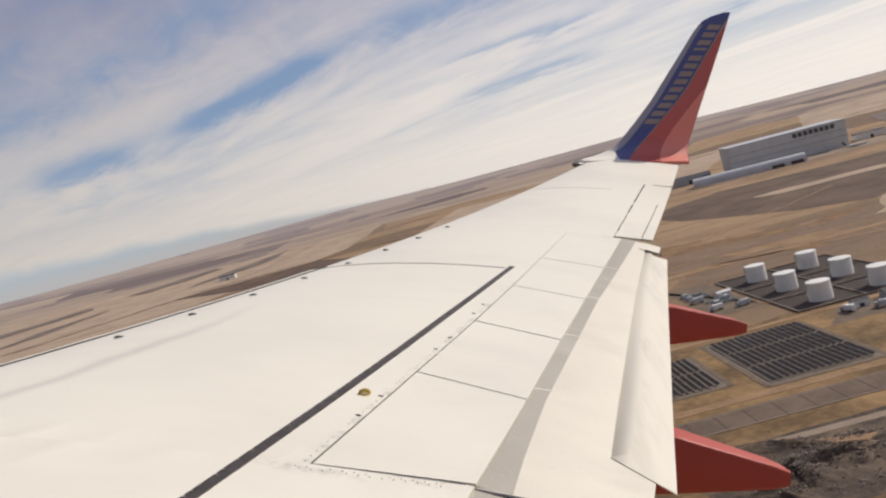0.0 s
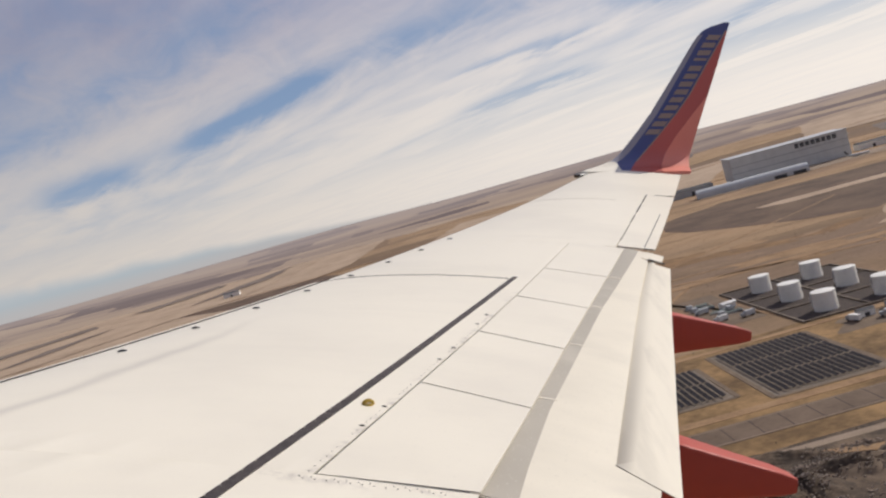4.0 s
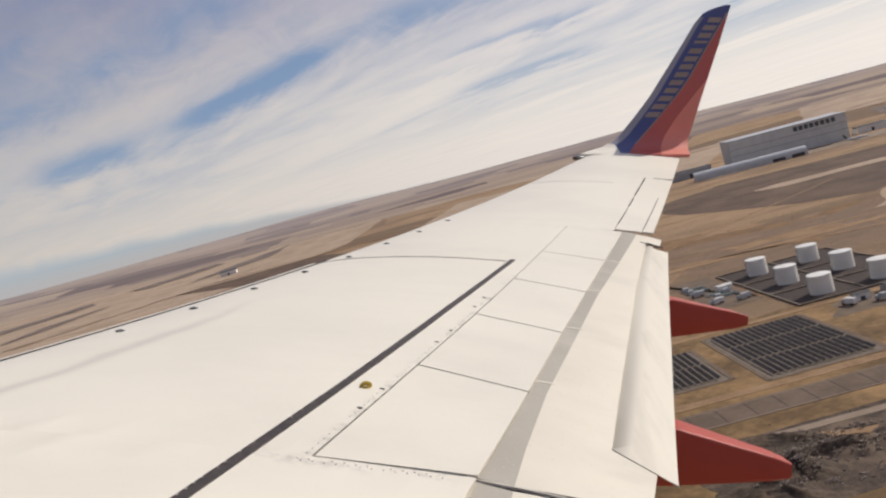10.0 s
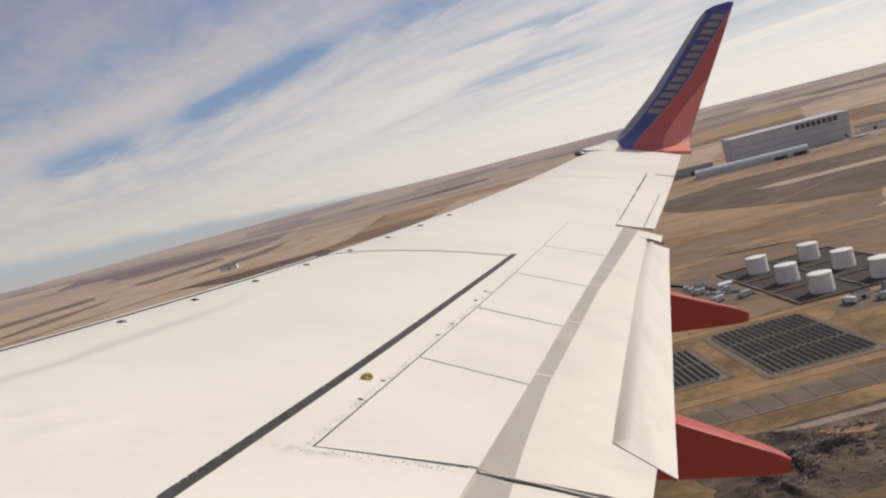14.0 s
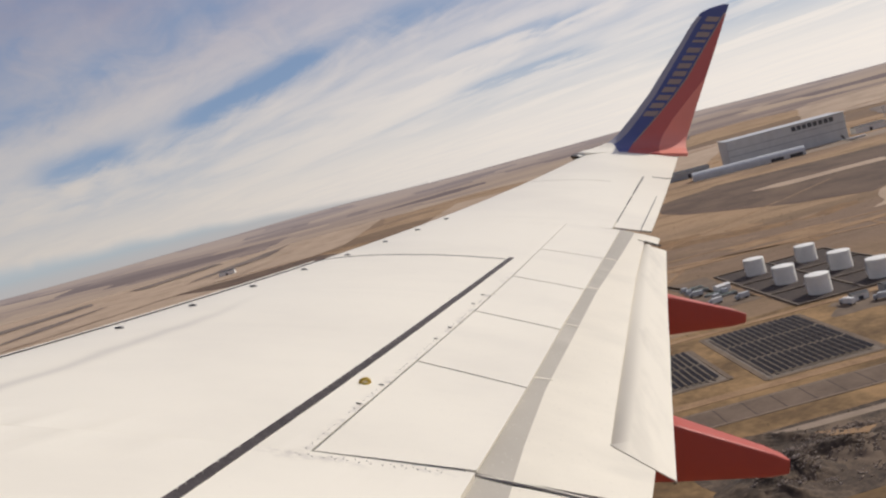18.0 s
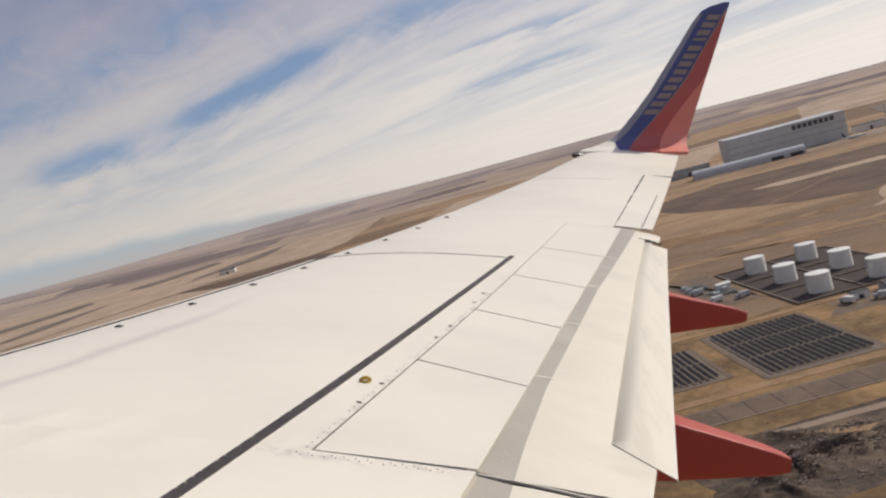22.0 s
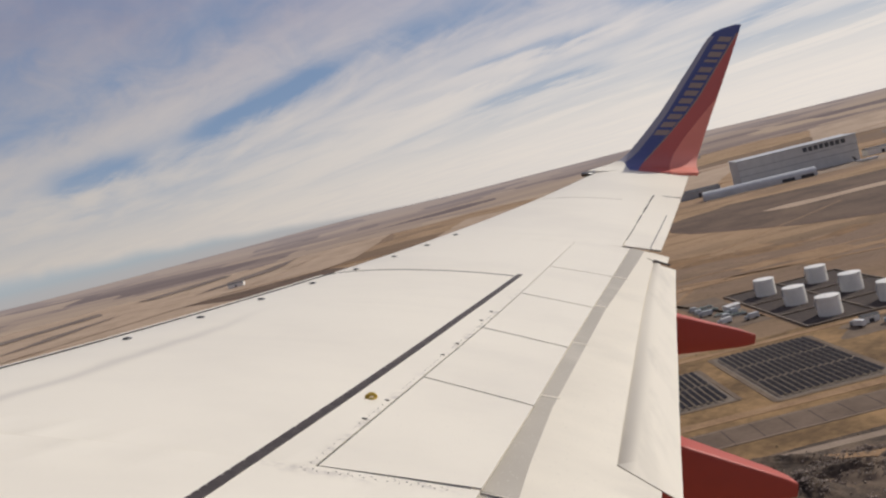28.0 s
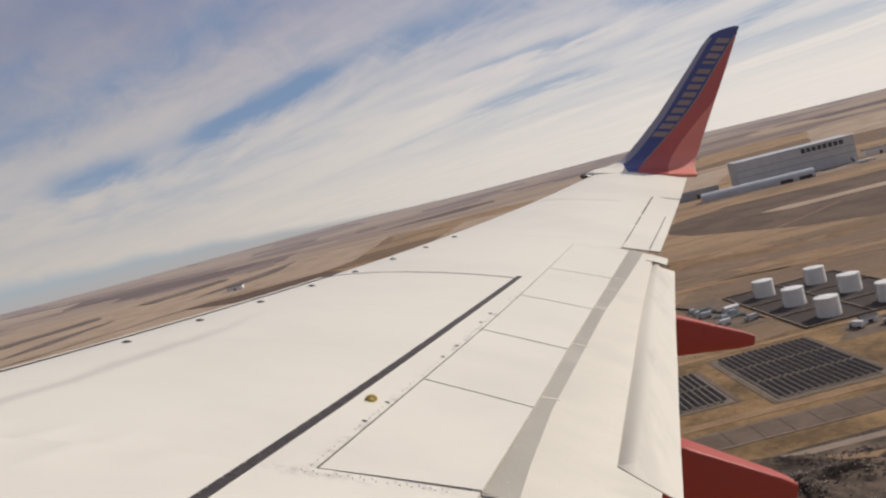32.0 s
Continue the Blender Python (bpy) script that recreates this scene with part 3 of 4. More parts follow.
for x in (7.02, 8.16, 9.24, 10.32):
    part("cove_joint", sheet("cove_joint", [x - .010, x + .010], lambda q: spoiler_te(q) - .004, lambda q: cove_c(q) + .004, 3, FLAPW, .006, .0095, .12, lambda q: .03), wing, "pale strap across the grey strip")
part("flap_tip", sheet("flap_tip", [11.34, 11.5, 11.64], lambda x: .96, lambda x: 1.036, 3, FLAPW, .02, .004, .12), wing)
part("inner_flap_cove", sheet("inner_flap_cove", span(3.6, 5.658, 10), lambda x: spoiler_te(x) - .02, cove_c, 4, COVE, .02, .018, .12), wing, "worn grey strip before the inner flap")
part("inner_flap", sheet("inner_flap", span(3.6, 5.658, 10), cove_c, lambda x: 1.131, 8, FLAPW, .03, .018, .12, lambda x: .085 * max(0, x - 4.6)), wing)
part("flap_gap", sheet("flap_gap", [5.656, 5.690], lambda x: spoiler_te(x) - .004, lambda x: 1.128, 10, BAY, .02, .022, .12, lambda x: .088), wing)
part("flap_seal", sheet("flap_seal", [5.668, 5.677], lambda x: spoiler_te(x) - .002, lambda x: 1.128, 10, FAINT, .02, .012, .12, lambda x: .088), wing)
# aileron and its tab
ail0 = line((11.62, .846), (14.95, .806))
part("aileron", sheet("aileron", span(11.70, 14.96, 20), ail0, lambda x: 1.0, 6, WHITE, .02), wing)
for a, b, g in ((12.0, 12.85, .0015), (12.98, 13.52, .0045), (13.68, 14.28, .0065), (14.35, 14.94, .0065)):
    part("hinge_gap", sheet("hinge_gap", span(a, b, 4), lambda x: ail0(x) - g, lambda x: ail0(x) + .0015, 1, BAY, .004, -.003), wing)
part("tab_gap", sheet("tab_gap", span(11.75, 13.67, 8), lambda x: .953, lambda x: .957, 1, SEAM, .004, -.003), wing)
part("end_gap", sheet("end_gap", [14.968, 14.985], lambda x: .865, lambda x: .99, 4, BAY, .004, -.003), wing)
part("end_gap", sheet("end_gap", [11.660, 11.684], lambda x: .955, lambda x: 1.0, 4, BAY, .004, -.003), wing)
part("end_gap", sheet("end_gap", [11.27, 11.325], lambda x: .985, lambda x: 1.05, 4, BAY, .004, -.004, .12), wing)


bolt_bm = bmesh.new()
disc(bolt_bm, (0, 0, 0), 0.034, 0.008)
disc(bolt_bm, (0, 0, 0.005), 0.014, 0.006)
bolt_me = from_bm("bolt", bolt_bm, STEEL)
for i in range(8):
    b = part("bolt", bolt_me, wing)
    b.location = skin(7.484 + 0.6205 * i, 0.132, -0.004)
# rivet rows
bm = bmesh.new()
rnd = random.Random(4)
for i in range(50):
    x = 5.66 + i * 0.058
    if rnd.random() < 0.8:
        disc(bm, skin(x, hinge(x) - 0.0085, -0.001), 0.0032, 0.004)
for i in range(26):
    c = 0.735 + i * 0.0066
    if rnd.random() < 0.85:
        disc(bm, skin(5.602 - 0.02 * (i % 2), c, -0.001), 0.0032, 0.004)
tagged(part("rivets", from_bm("rivets", bm, RIVET), wing), kind="stuff")
bm = bmesh.new()
for i in range(76):
    x = 3.6 + i * 0.055
    if rnd.random() < (0.85 if 6.2 < x < 7.4 else 0.35):
        disc(bm, skin(x, strip_c(x) - 0.0045, -0.009), 0.0052, 0.003)
tagged(part("strip_rivets", from_bm("strip_rivets", bm, FAINT), wing, "pale rivets along the black strip"), kind="stuff")
for x, c in ((6.249, 0.729), (6.547, 0.725), (7.454, 0.712), (7.724, 0.71), (8.35, .694), (8.62, .688)):
    bm = bmesh.new()
    bmesh.ops.create_cube(bm, size=1, matrix=Matrix.Translation(skin(x, c, -.002)) @ pose(0, 0, 0, 0, 0, 62) @ Matrix.Diagonal((.028, .012, .006, 1)))
    part("access_latch", from_bm("access_latch", bm, SEAM), wing)
# gold tie-down ring on a small plate
bm = bmesh.new()
base_p = skin(6.55, .701)
disc(bm, base_p, 0.030, 0.010)
for i in range(14):
    a = math.pi * i / 13
    bmesh.ops.create_icosphere(bm, subdivisions=1, radius=0.012, matrix=Matrix.Translation(base_p + Vector((0.012 * math.cos(a), -0.024 * math.cos(a), 0.006 + 0.016 * math.sin(a)))))
part("tie_down_ring", from_bm("tie_down_ring", bm, BRASS, True), wing, "small gold tie-down ring")

# ---- winglet ----
TIP_Z = 3.125
le_y = line((-.20, -6.08), (-.11, -6.34), (-.04, -6.55), (.0, -6.66), (.10, -6.84), (.24, -6.99), (.57, -7.26), (.94, -7.54), (1.8, -8.09), (2.25, -8.37), (2.45, -8.52), (2.53, -8.61), (2.65, -8.98))
te_y = line((-.20, -8.05), (-.04, -8.12), (.0, -8.13), (.12, -8.16), (.31, -8.235), (1.03, -8.49), (1.88, -8.80), (2.65, -9.065))
red_y = line((0, -7.18), (.21, -7.38), (.50, -7.63), (.94, -8.00), (1.25, -8.23), (1.90, -8.62), (2.32, -8.88), (2.55, -9.02))
orange_y = line((0, -7.66), (.21, -7.76), (.50, -7.95), (.98, -8.33), (1.25, -8.56))


def winglet_x(h):
    """How far out the blade stands at height h: a round fillet at the root, then a slight outward cant."""
    r, h = 0.60, max(h + 0.12, 0.0)
    return 16.78 + (math.sqrt(max(0.0, r * r - (r - h) ** 2)) if h < 0.445 else 0.580 + 0.19 * (h - 0.445))


def winglet_point(h, y, off=0.0):
    """A point on the winglet's inner face at height h over the tip; off: proud of it, inwards."""
    x = winglet_x(h)
    d = Vector((winglet_x(h + .02) - winglet_x(h - .02), 0, .04)).normalized()
    n = Vector((-d.z, 0, d.x))
    return Vector((x, y - 0.02, TIP_Z + h)) + n * off


def swollen(h):
    """The winglet thickens away from its flat joint with the wing."""
    return min(1.0, max(0.05, 0.12 + h / 0.4))


def winglet_strip(name, hs, y0, y1, mat, off, nc=8):
    verts, faces = [], []
    for h in hs:
        for j in range(nc + 1):
            y = y0(h) + (y1(h) - y0(h)) * j / nc
            k = (y - le_y(h)) / (te_y(h) - le_y(h))
            thick = 0.075 * abs(te_y(h) - le_y(h)) * math.sin(math.pi * max(0, min(1, k)) ** 0.6) * 0.5 * swollen(h)
            verts.append(winglet_point(h, y, thick + off))
    m = nc + 1
    for i in range(len(hs) - 1):
        for j in range(nc):
            faces.append((i * m + j, i * m + j + 1, (i + 1) * m + j + 1, (i + 1) * m + j))
    return mesh_from(name, verts, faces, mat, True)


HS = [-0.20, -0.15] + [-0.11 + 2.75 * (i / 44) ** 1.3 for i in range(45)]
verts, faces = [], []
NC = 14
for h in HS:
    ring = []
    for side in (1, -1):
        for j in range(NC + 1):
            jj = j if side == 1 else NC - j
            k = 0.5 * (1 - math.cos(math.pi * jj / NC))
            y = le_y(h) + (te_y(h) - le_y(h)) * k
            t = 0.075 * abs(te_y(h) - le_y(h)) * math.sin(math.pi * k ** 0.6) * 0.5 * swollen(h)
            ring.append(winglet_point(h, y, side * t - (0.004 if side == -1 else 0)))
    verts += ring
m = 2 * (NC + 1)
for i in range(len(HS) - 1):
    for j in range(m):
        faces.append((i * m + j, i * m + (j + 1) % m, (i + 1) * m + (j + 1) % m, (i + 1) * m + j))
faces.append(tuple(range((len(HS) - 1) * m, len(HS) * m)))
winglet = part("winglet", mesh_from("winglet", verts, faces, BLUE, True), wing, "upswept winglet painted blue, red and orange")
part("red_stripe", winglet_strip("red_stripe", [h for h in HS if h < 2.55], red_y, te_y, WRED, .004), winglet, "red painted stripe")
part("orange_stripe", winglet_strip("orange_stripe", [h for h in HS if h < 1.24] + [1.24], orange_y, te_y, ORANGE, .008), winglet, "orange painted stripe")
part("root_fairing", winglet_strip("root_fairing", [h for h in HS if h < .06], lambda h: le_y(h) + .02, lambda h: -6.90 + 1.2 * max(0.0, h), WHITE, .011, 6), winglet, "white fairing at the foot of the winglet")
part("leading_edge", winglet_strip("leading_edge", [h for h in HS if h < 2.42], lambda h: le_y(h) + .004, lambda h: le_y(h) - .075 - .085 * max(0.0, 1 - h / 2.4), METAL, .004, 4), winglet, "bare metal leading edge")
# the operator's name as plain bars
part("pinstripe", winglet_strip("pinstripe", [h for h in HS if .02 < h < 2.5], lambda h: red_y(h) + .012, lambda h: red_y(h) - .014, GOLD, .007, 2), winglet, "thin gold pinstripe")
text_mid = lambda h: (le_y(h) - .13) * 0.47 + red_y(h) * 0.53
hs = span(0.52, 2.42, 13)
for i in range(13):
    a, b = hs[i] + .026, hs[i + 1] - .026
    if i == 9:
        a = b - .05
    part("name_bar", winglet_strip("name_bar", [a, (a + b) / 2, b], lambda h: text_mid(h) + .115, lambda h: text_mid(h) - .115, GOLD, .009, 2), winglet)
# tip fittings: wing-tip light and strake
light = bmesh.new()
bmesh.ops.create_uvsphere(light, u_segments=12, v_segments=8, radius=1, matrix=Matrix.Translation(skin(16.86, .0, .0)) @ pose(0, 0, 0, 0, 0, -28) @ Matrix.Diagonal((.34, .13, .055, 1)))
part("tip_light", from_bm("tip_light", light, GLASS, True), wing, "dark glass wing-tip light")
part("tip_fitting", box_mesh("tip_fitting", 17.12, -8.12, 3.02, .10, .10, .07, STEEL, .012), wing)


# ---- flap track fairings ----
def fairing(x, stations, width, crown):
    """A canoe-shaped fairing under the flap, tapering aft to a blunt end. stations: y, top, bottom from front to back."""
    ys, tops, bots = zip(*stations)
    verts, faces = [], []
    n = 24
    roof = ((-1, -.28), (-.995, -.08), (-.97, .04), (-.92, .10), (-.85, .14), (-.40, .32), (0, .46), (.50, .60), (.88, .66), (.97, .60), (1, .42), (1, 0))
    keel = ((.98, .50), (.88, .12), (.7, 0), (-.7, 0), (-.88, .12), (-.98, .50))
    m = len(roof) + len(keel)
    for i in range(n + 1):
        t = i / n
        y = ys[0] + (ys[-1] - ys[0]) * t
        top, bot = float(np.interp(-y, [-q for q in ys], tops)), float(np.interp(-y, [-q for q in ys], bots))
        wd, cap = width / 2 * (1 - 0.42 * t * t), crown * (1 - 0.55 * t * t)
        if i == n:
            top, bot, wd = top - .012, bot + .012, wd * 0.9
        side = top - cap - bot
        thin = 1 - 0.85 * t ** 1.5              # the top narrows to the inner edge at the tail
        verts += [(x + (sx if sx < 0 else sx * (0.4 + 0.6 * thin)) * wd, y, top - cap + (sz if sz < .14 else .14 + (sz - .14) * thin) * cap) for sx, sz in roof] + [(x + sx * wd, y, bot + sz * side) for sx, sz in keel]
    for i in range(n):
        for j in range(m):
            faces.append((i * m + j, i * m + (j + 1) % m, (i + 1) * m + (j + 1) % m, (i + 1) * m + j))
    faces += [tuple(range(m)), tuple(range(n * m, n * m + m))]
    return mesh_from("flap_track_fairing", verts, faces, RED, True)


part("flap_track_fairing", fairing(10.05, ((-4.4, .95, .80), (-5.0, .97, .66), (-5.75, .99, .62), (-6.0, 1.07, .63), (-6.77, .888, .735)), .42, .095), wing, "red flap track fairing")
part("flap_track_fairing", fairing(7.42, ((-3.5, .33, .20), (-4.2, .35, .06), (-5.1, .35, -.02), (-5.375, .448, -.02), (-6.16, .185, .01)), .46, .125), wing, "red flap track fairing")


# ---- the plain ----
def swell(x, y):
    """The height of the ground: flat round the airfield, long low hills far off."""
    r = math.hypot(x, y)
    k = max(0.0, min(1.0, (r - 1700) / 3150))
    k = k * k * (3 - 2 * k)
    roll = noise.noise(Vector((x / 900, y / 1400, 0.3))) * 16 + noise.noise(Vector((x / 380, y / 620, 5.1))) * 6
    return k * (92 + roll) + roll * 0.25 * max(0.0, min(1.0, (r - 900) / 900))


def ground_mesh():
    rs = [0] + [30 * 1.058 ** i for i in range(91)]
    rs = [r for r in rs if r < 4890] + [4900]
    n = 180
    verts, faces = [(0, 0, 0)], []
    for r in rs[1:]:
        for j in range(n):
            a = 2 * math.pi * j / n
            x, y = r * math.cos(a), r * math.sin(a)
            verts.append((x, y, swell(x, y)))
    for j in range(n):
        faces.append((0, 1 + j, 1 + (j + 1) % n))
    for i in range(len(rs) - 2):
        for j in range(n):
            a, b = 1 + i * n + j, 1 + i * n + (j + 1) % n
            faces.append((a, a + n, b + n, b))
    return mesh_from("ground", verts, faces, GRASS, True)


tagged(new("ground", ground_mesh()), "dry tan prairie with faint tracks and fallow fields", "ground", kind="structure")


def ragged(name, cx, cy, rx, ry, mat, seed, label, category, kind="structure", wob=0.18, up=0.12, rot=0.0, n=48):
    """A flat patch of ground with an uneven border that follows the terrain."""
    verts, faces = [], []
    rings = 7
    for i in range(rings + 1):
        for j in range(n):
            a = 2 * math.pi * j / n
            k = 1 + wob * noise.noise(Vector((math.cos(a) * 1.4, math.sin(a) * 1.4, seed))) + wob * 0.22 * noise.noise(Vector((math.cos(a) * 5, math.sin(a) * 5, seed)))
            q = i / rings * k
            ca, sa = math.cos(a), math.sin(a)
            e = 0.6
            px, py = rx * math.copysign(abs(ca) ** e, ca) * q, ry * math.copysign(abs(sa) ** e, sa) * q
            x = cx + px * math.cos(rot) - py * math.sin(rot)
            y = cy + px * math.sin(rot) + py * math.cos(rot)
            verts.append((x, y, swell(x, y) + up))
    for i in range(rings):
        for j in range(n):
            a, b = i * n + j, i * n + (j + 1) % n
            faces.append((a, b, b + n, a + n))
    return tagged(new(name, mesh_from(name, verts, faces, mat)), label, category, kind=kind)


def lane(name, pts, width, mat, label, category, up=0.18, thick=0.3):
    """A road along points, as a low slab."""
    verts, faces = [], []
    for i, (x, y) in enumerate(pts):
        a, b = pts[max(i - 1, 0)], pts[min(i + 1, len(pts) - 1)]
        d = Vector((b[0] - a[0], b[1] - a[1], 0)).normalized()
        nrm = Vector((-d.y, d.x, 0)) * width / 2
        z = swell(x, y) + up
        for s, dz in ((1, 0), (-1, 0), (-1, -thick), (1, -thick)):
            verts.append((x + s * nrm.x, y + s * nrm.y, z + dz))
    for i in range(len(pts) - 1):
        for j in range(4):
            a, b = i * 4 + j, i * 4 + (j + 1) % 4
            faces.append((a, b, b + 4, a + 4))
    faces += [(0, 1, 2, 3), tuple(range(len(verts) - 4, len(verts)))]
    return tagged(new(name, mesh_from(name, verts, faces, mat)), label, category, kind="structure")


def straight(x0, y0, x1, y1, n=20, wob=0.0, seed=0.0):
    return [(x0 + (x1 - x0) * i / n + wob * noise.noise(Vector((i * 0.28, seed, 0))), y0 + (y1 - y0) * i / n) for i in range(n + 1)]


# fields
def field(corners, mat, label, up=0.15, wander=9.0):
    """A field with straight, slightly wavering borders."""
    rim = []
    for i, (x0, y0) in enumerate(corners):
        x1, y1 = corners[(i + 1) % len(corners)]
        for j in range(12):
            q = j / 12
            x, y = x0 + (x1 - x0) * q, y0 + (y1 - y0) * q
            k = wander * noise.noise(Vector((x / 45, y / 45, 2.2)))
            rim.append((x + k, y + k))
    cx, cy = sum(p[0] for p in rim) / len(rim), sum(p[1] for p in rim) / len(rim)
    n, rings = len(rim), 6
    verts = []
    for r in range(rings + 1):
        for x, y in rim:
            px, py = cx + (x - cx) * r / rings, cy + (y - cy) * r / rings
            verts.append((px, py, swell(px, py) + up))
    faces = [(r * n + i, r * n + (i + 1) % n, (r + 1) * n + (i + 1) % n, (r + 1) * n + i) for r in range(rings) for i in range(n)]
    return tagged(new("field", mesh_from("field", verts, faces, mat)), label, "field", kind="structure")


field(((1163, -270), (1250, -390), (1190, -640), (900, -470), (778, -380), (836, -329), (1006, -257)), DARKFIELD, "dark ploughed field on the plain")
field(((2050, 640), (2150, 300), (1900, 180), (1830, 420)), DARKFIELD, "dark ploughed field on the plain", 0.6)
ragged("field", 2600, -2000, 300, 700, DARKFIELD, 5.0, "dark ploughed field on the plain", "field", rot=0.1, wob=0.3, up=0.8)

field(((200, 90), (430, 60), (452, -120), (440, -420), (200, -420)), WEEDS, "dark brown weedy grassland beside the taxiway", 0.05)
for corners, mat, up in ((((1480, 640), (1480, 1000), (2300, 1520), (2880, 1150), (2890, 180), (2300, 250)), HAZED_STUBBLE, .5), (((1500, 900), (1760, 500), (1650, 60), (1380, 300)), HAZED_STUBBLE, .3), (((2250, 1500), (2700, 900), (2500, 300), (2120, 700)), HAZED_STUBBLE, .8),
                         (((1600, 1000), (2050, 1180), (2450, 880), (2880, 580), (2800, 380), (2150, 520)), HAZED_STUBBLE, 1.6), (((1960, 100), (2700, -60), (2650, -420), (1900, -300)), HAZED_STUBBLE, .8),
                         (((2120, 1200), (2420, 960), (2520, 1010), (2210, 1290)), HAZED_FALLOW, 1.9), (((2560, 860), (2800, 690), (2860, 730), (2640, 940)), HAZED_FALLOW, 2.3),
                         (((1840, 1000), (2080, 960), (2260, 850), (2030, 900)), HAZED_FALLOW, 2.6), (((2330, 690), (2620, 610), (2840, 480), (2600, 500)), HAZED_FALLOW, 2.9),
                         (((1700, -330), (2300, -500), (2250, -760), (1720, -520)), HAZED_STUBBLE, .7), (((2150, -900), (2750, -1150), (2700, -1500), (2050, -1200)), HAZED_STUBBLE, .9),
                         (((1750, -900), (2020, -1000), (1950, -1150), (1720, -1060)), HAZED_FALLOW, .8), (((690, -330), (800, -400), (860, -560), (700, -560)), HAZED_STUBBLE, .2),
                         (((2500, -480), (2800, -600), (2780, -820), (2460, -700)), HAZED_FALLOW, 1.2)):
    field(corners, mat, "haze-paled tan stubble field on the plain" if mat is HAZED_STUBBLE else "haze-greyed brown fallow field on the plain", up)

ragged("bare_strip", 1030, -437, 26, 62, HAZED_STUBBLE, 77.0, "pale bare strip within the dark field", "bare soil", wob=0.5, up=0.3, rot=-0.12)

# ways along the runway's direction
lane("road_1", straight(318, 500, 318, -900, 30), 20, ASPHALT, "worn grey taxiway across dry grass", "taxiway")
for x in (309.2, 326.8):
    lane("trim", straight(x, 500, x, -900, 30), 0.45, CONCRETE, "worn pale taxiway edge line", "road marking", up=0.2, thick=0.1)
for i in range(18):
    lane("trim", straight(308.4, -36 - 11 * i, 327.6, -36 - 11 * i, 2), 0.4, GRAVEL, "dark joint between taxiway slabs", "pavement joint", up=0.19, thick=0.1)
lane("road_2", straight(340, 500, 336, -900, 30, 1.5, 2.0), 7, DIRT, "pale dirt track beside the taxiway", "track")
lane("road_3", straight(655, 600, 640, -1000, 30, 5, 4.0), 14, DIRT, "pale dirt road over the plain", "road")
lane("road_4", straight(700, -60, 600, -340, 16, 3, 6.0), 5, DIRT, "narrow dirt track", "track")
lane("road_5", straight(1000, 600, 985, -225, 22, 8, 8.0), 9, DIRT, "pale dirt road over the plain", "road")
lane("road_6", straight(286, 300, 288, -600, 26, 2, 9.0), 5, CONCRETE, "narrow concrete service road", "road")
lane("road_7", straight(1750, 900, 1700, -1900, 30, 10, 8.5), 12, DIRT, "far dirt road over the plain", "road", up=0.6, thick=1.0)
lane("road_8", straight(2100, 1500, 2250, -2100, 30, 14, 3.5), 16, DIRT, "far dirt road over the plain", "road", up=1.0, thick=1.6)


# tyre tracks and patches of bare or weedy soil
for i, (x0, y0, x1, y1) in enumerate(((352, -230, 470, -345), (346, 20, 640, -160), (470, -170, 640, -120), (640, -300, 470, -285),
                                      (660, -60, 960, -420), (700, -120, 655, -420), (860, -120, 720, -300), (350, -215, 410, -235))):
    lane("road_%d" % (10 + i), straight(x0, y0, x1, y1, 24, 4, i * 1.7), 2.4 + (i % 3) * 0.7, DIRT, "narrow worn tyre track over dry grass", "track", up=0.16, thick=0.2)
rs = random.Random(23)
for i in range(16):
    d = rs.uniform(340, 900)
    x, y = d, -d * rs.uniform(0.12, 0.5)
    if 430 < x < 605 and -260 < y < -120 or 335 < x < 445 and -225 < y < -50:
        continue
    ragged("soil_patch", x, y, rs.uniform(5, 16) * d / 500, rs.uniform(8, 30) * d / 500, SOIL if i % 2 else DIRT, 60.0 + i,
           "weedy dark patch of soil" if i % 2 else "bare pale patch of soil", "bare soil", wob=0.6, up=0.05 + 0.006 * i, rot=rs.uniform(-.5, .5))


# ---- tank farm ----
def tank(m):
    t = thing("storage_tank", "white cylindrical fuel storage tank on dark gravel", "tank", m, "tanks of the tank farm")
    bm = bmesh.new()
    bmesh.ops.create_cone(bm, cap_ends=False, segments=40, radius1=6.2, radius2=6.2, depth=10.0, matrix=Matrix.Translation((0, 0, 5.0)))
    part("shell", from_bm("shell", bm, TANKW, True), t)
    bm = bmesh.new()
    bmesh.ops.create_cone(bm, cap_ends=True, segments=40, radius1=6.3, radius2=0.8, depth=0.6, matrix=Matrix.Translation((0, 0, 10.3)))
    part("roof", from_bm("roof", bm, TANKW, True), t)
    for z in (3.3, 6.6, 9.9):
        bm = bmesh.new()
        bmesh.ops.create_cone(bm, cap_ends=True, segments=40, radius1=6.26, radius2=6.26, depth=0.12, matrix=Matrix.Translation((0, 0, z)))
        part("girth_ring", from_bm("girth_ring", bm, TANKW, True), t)
    bm = bmesh.new()
    for i in range(20):
        a = 0.6 + i * 0.055
        box(bm, 6.6 * math.cos(a), 6.6 * math.sin(a), 0.3 + i * 0.50, 0.9, 0.6, 0.1, math.degrees(a))
    tagged(part("stair", from_bm("stair", bm, WALLG), t), kind="stuff")
    return t


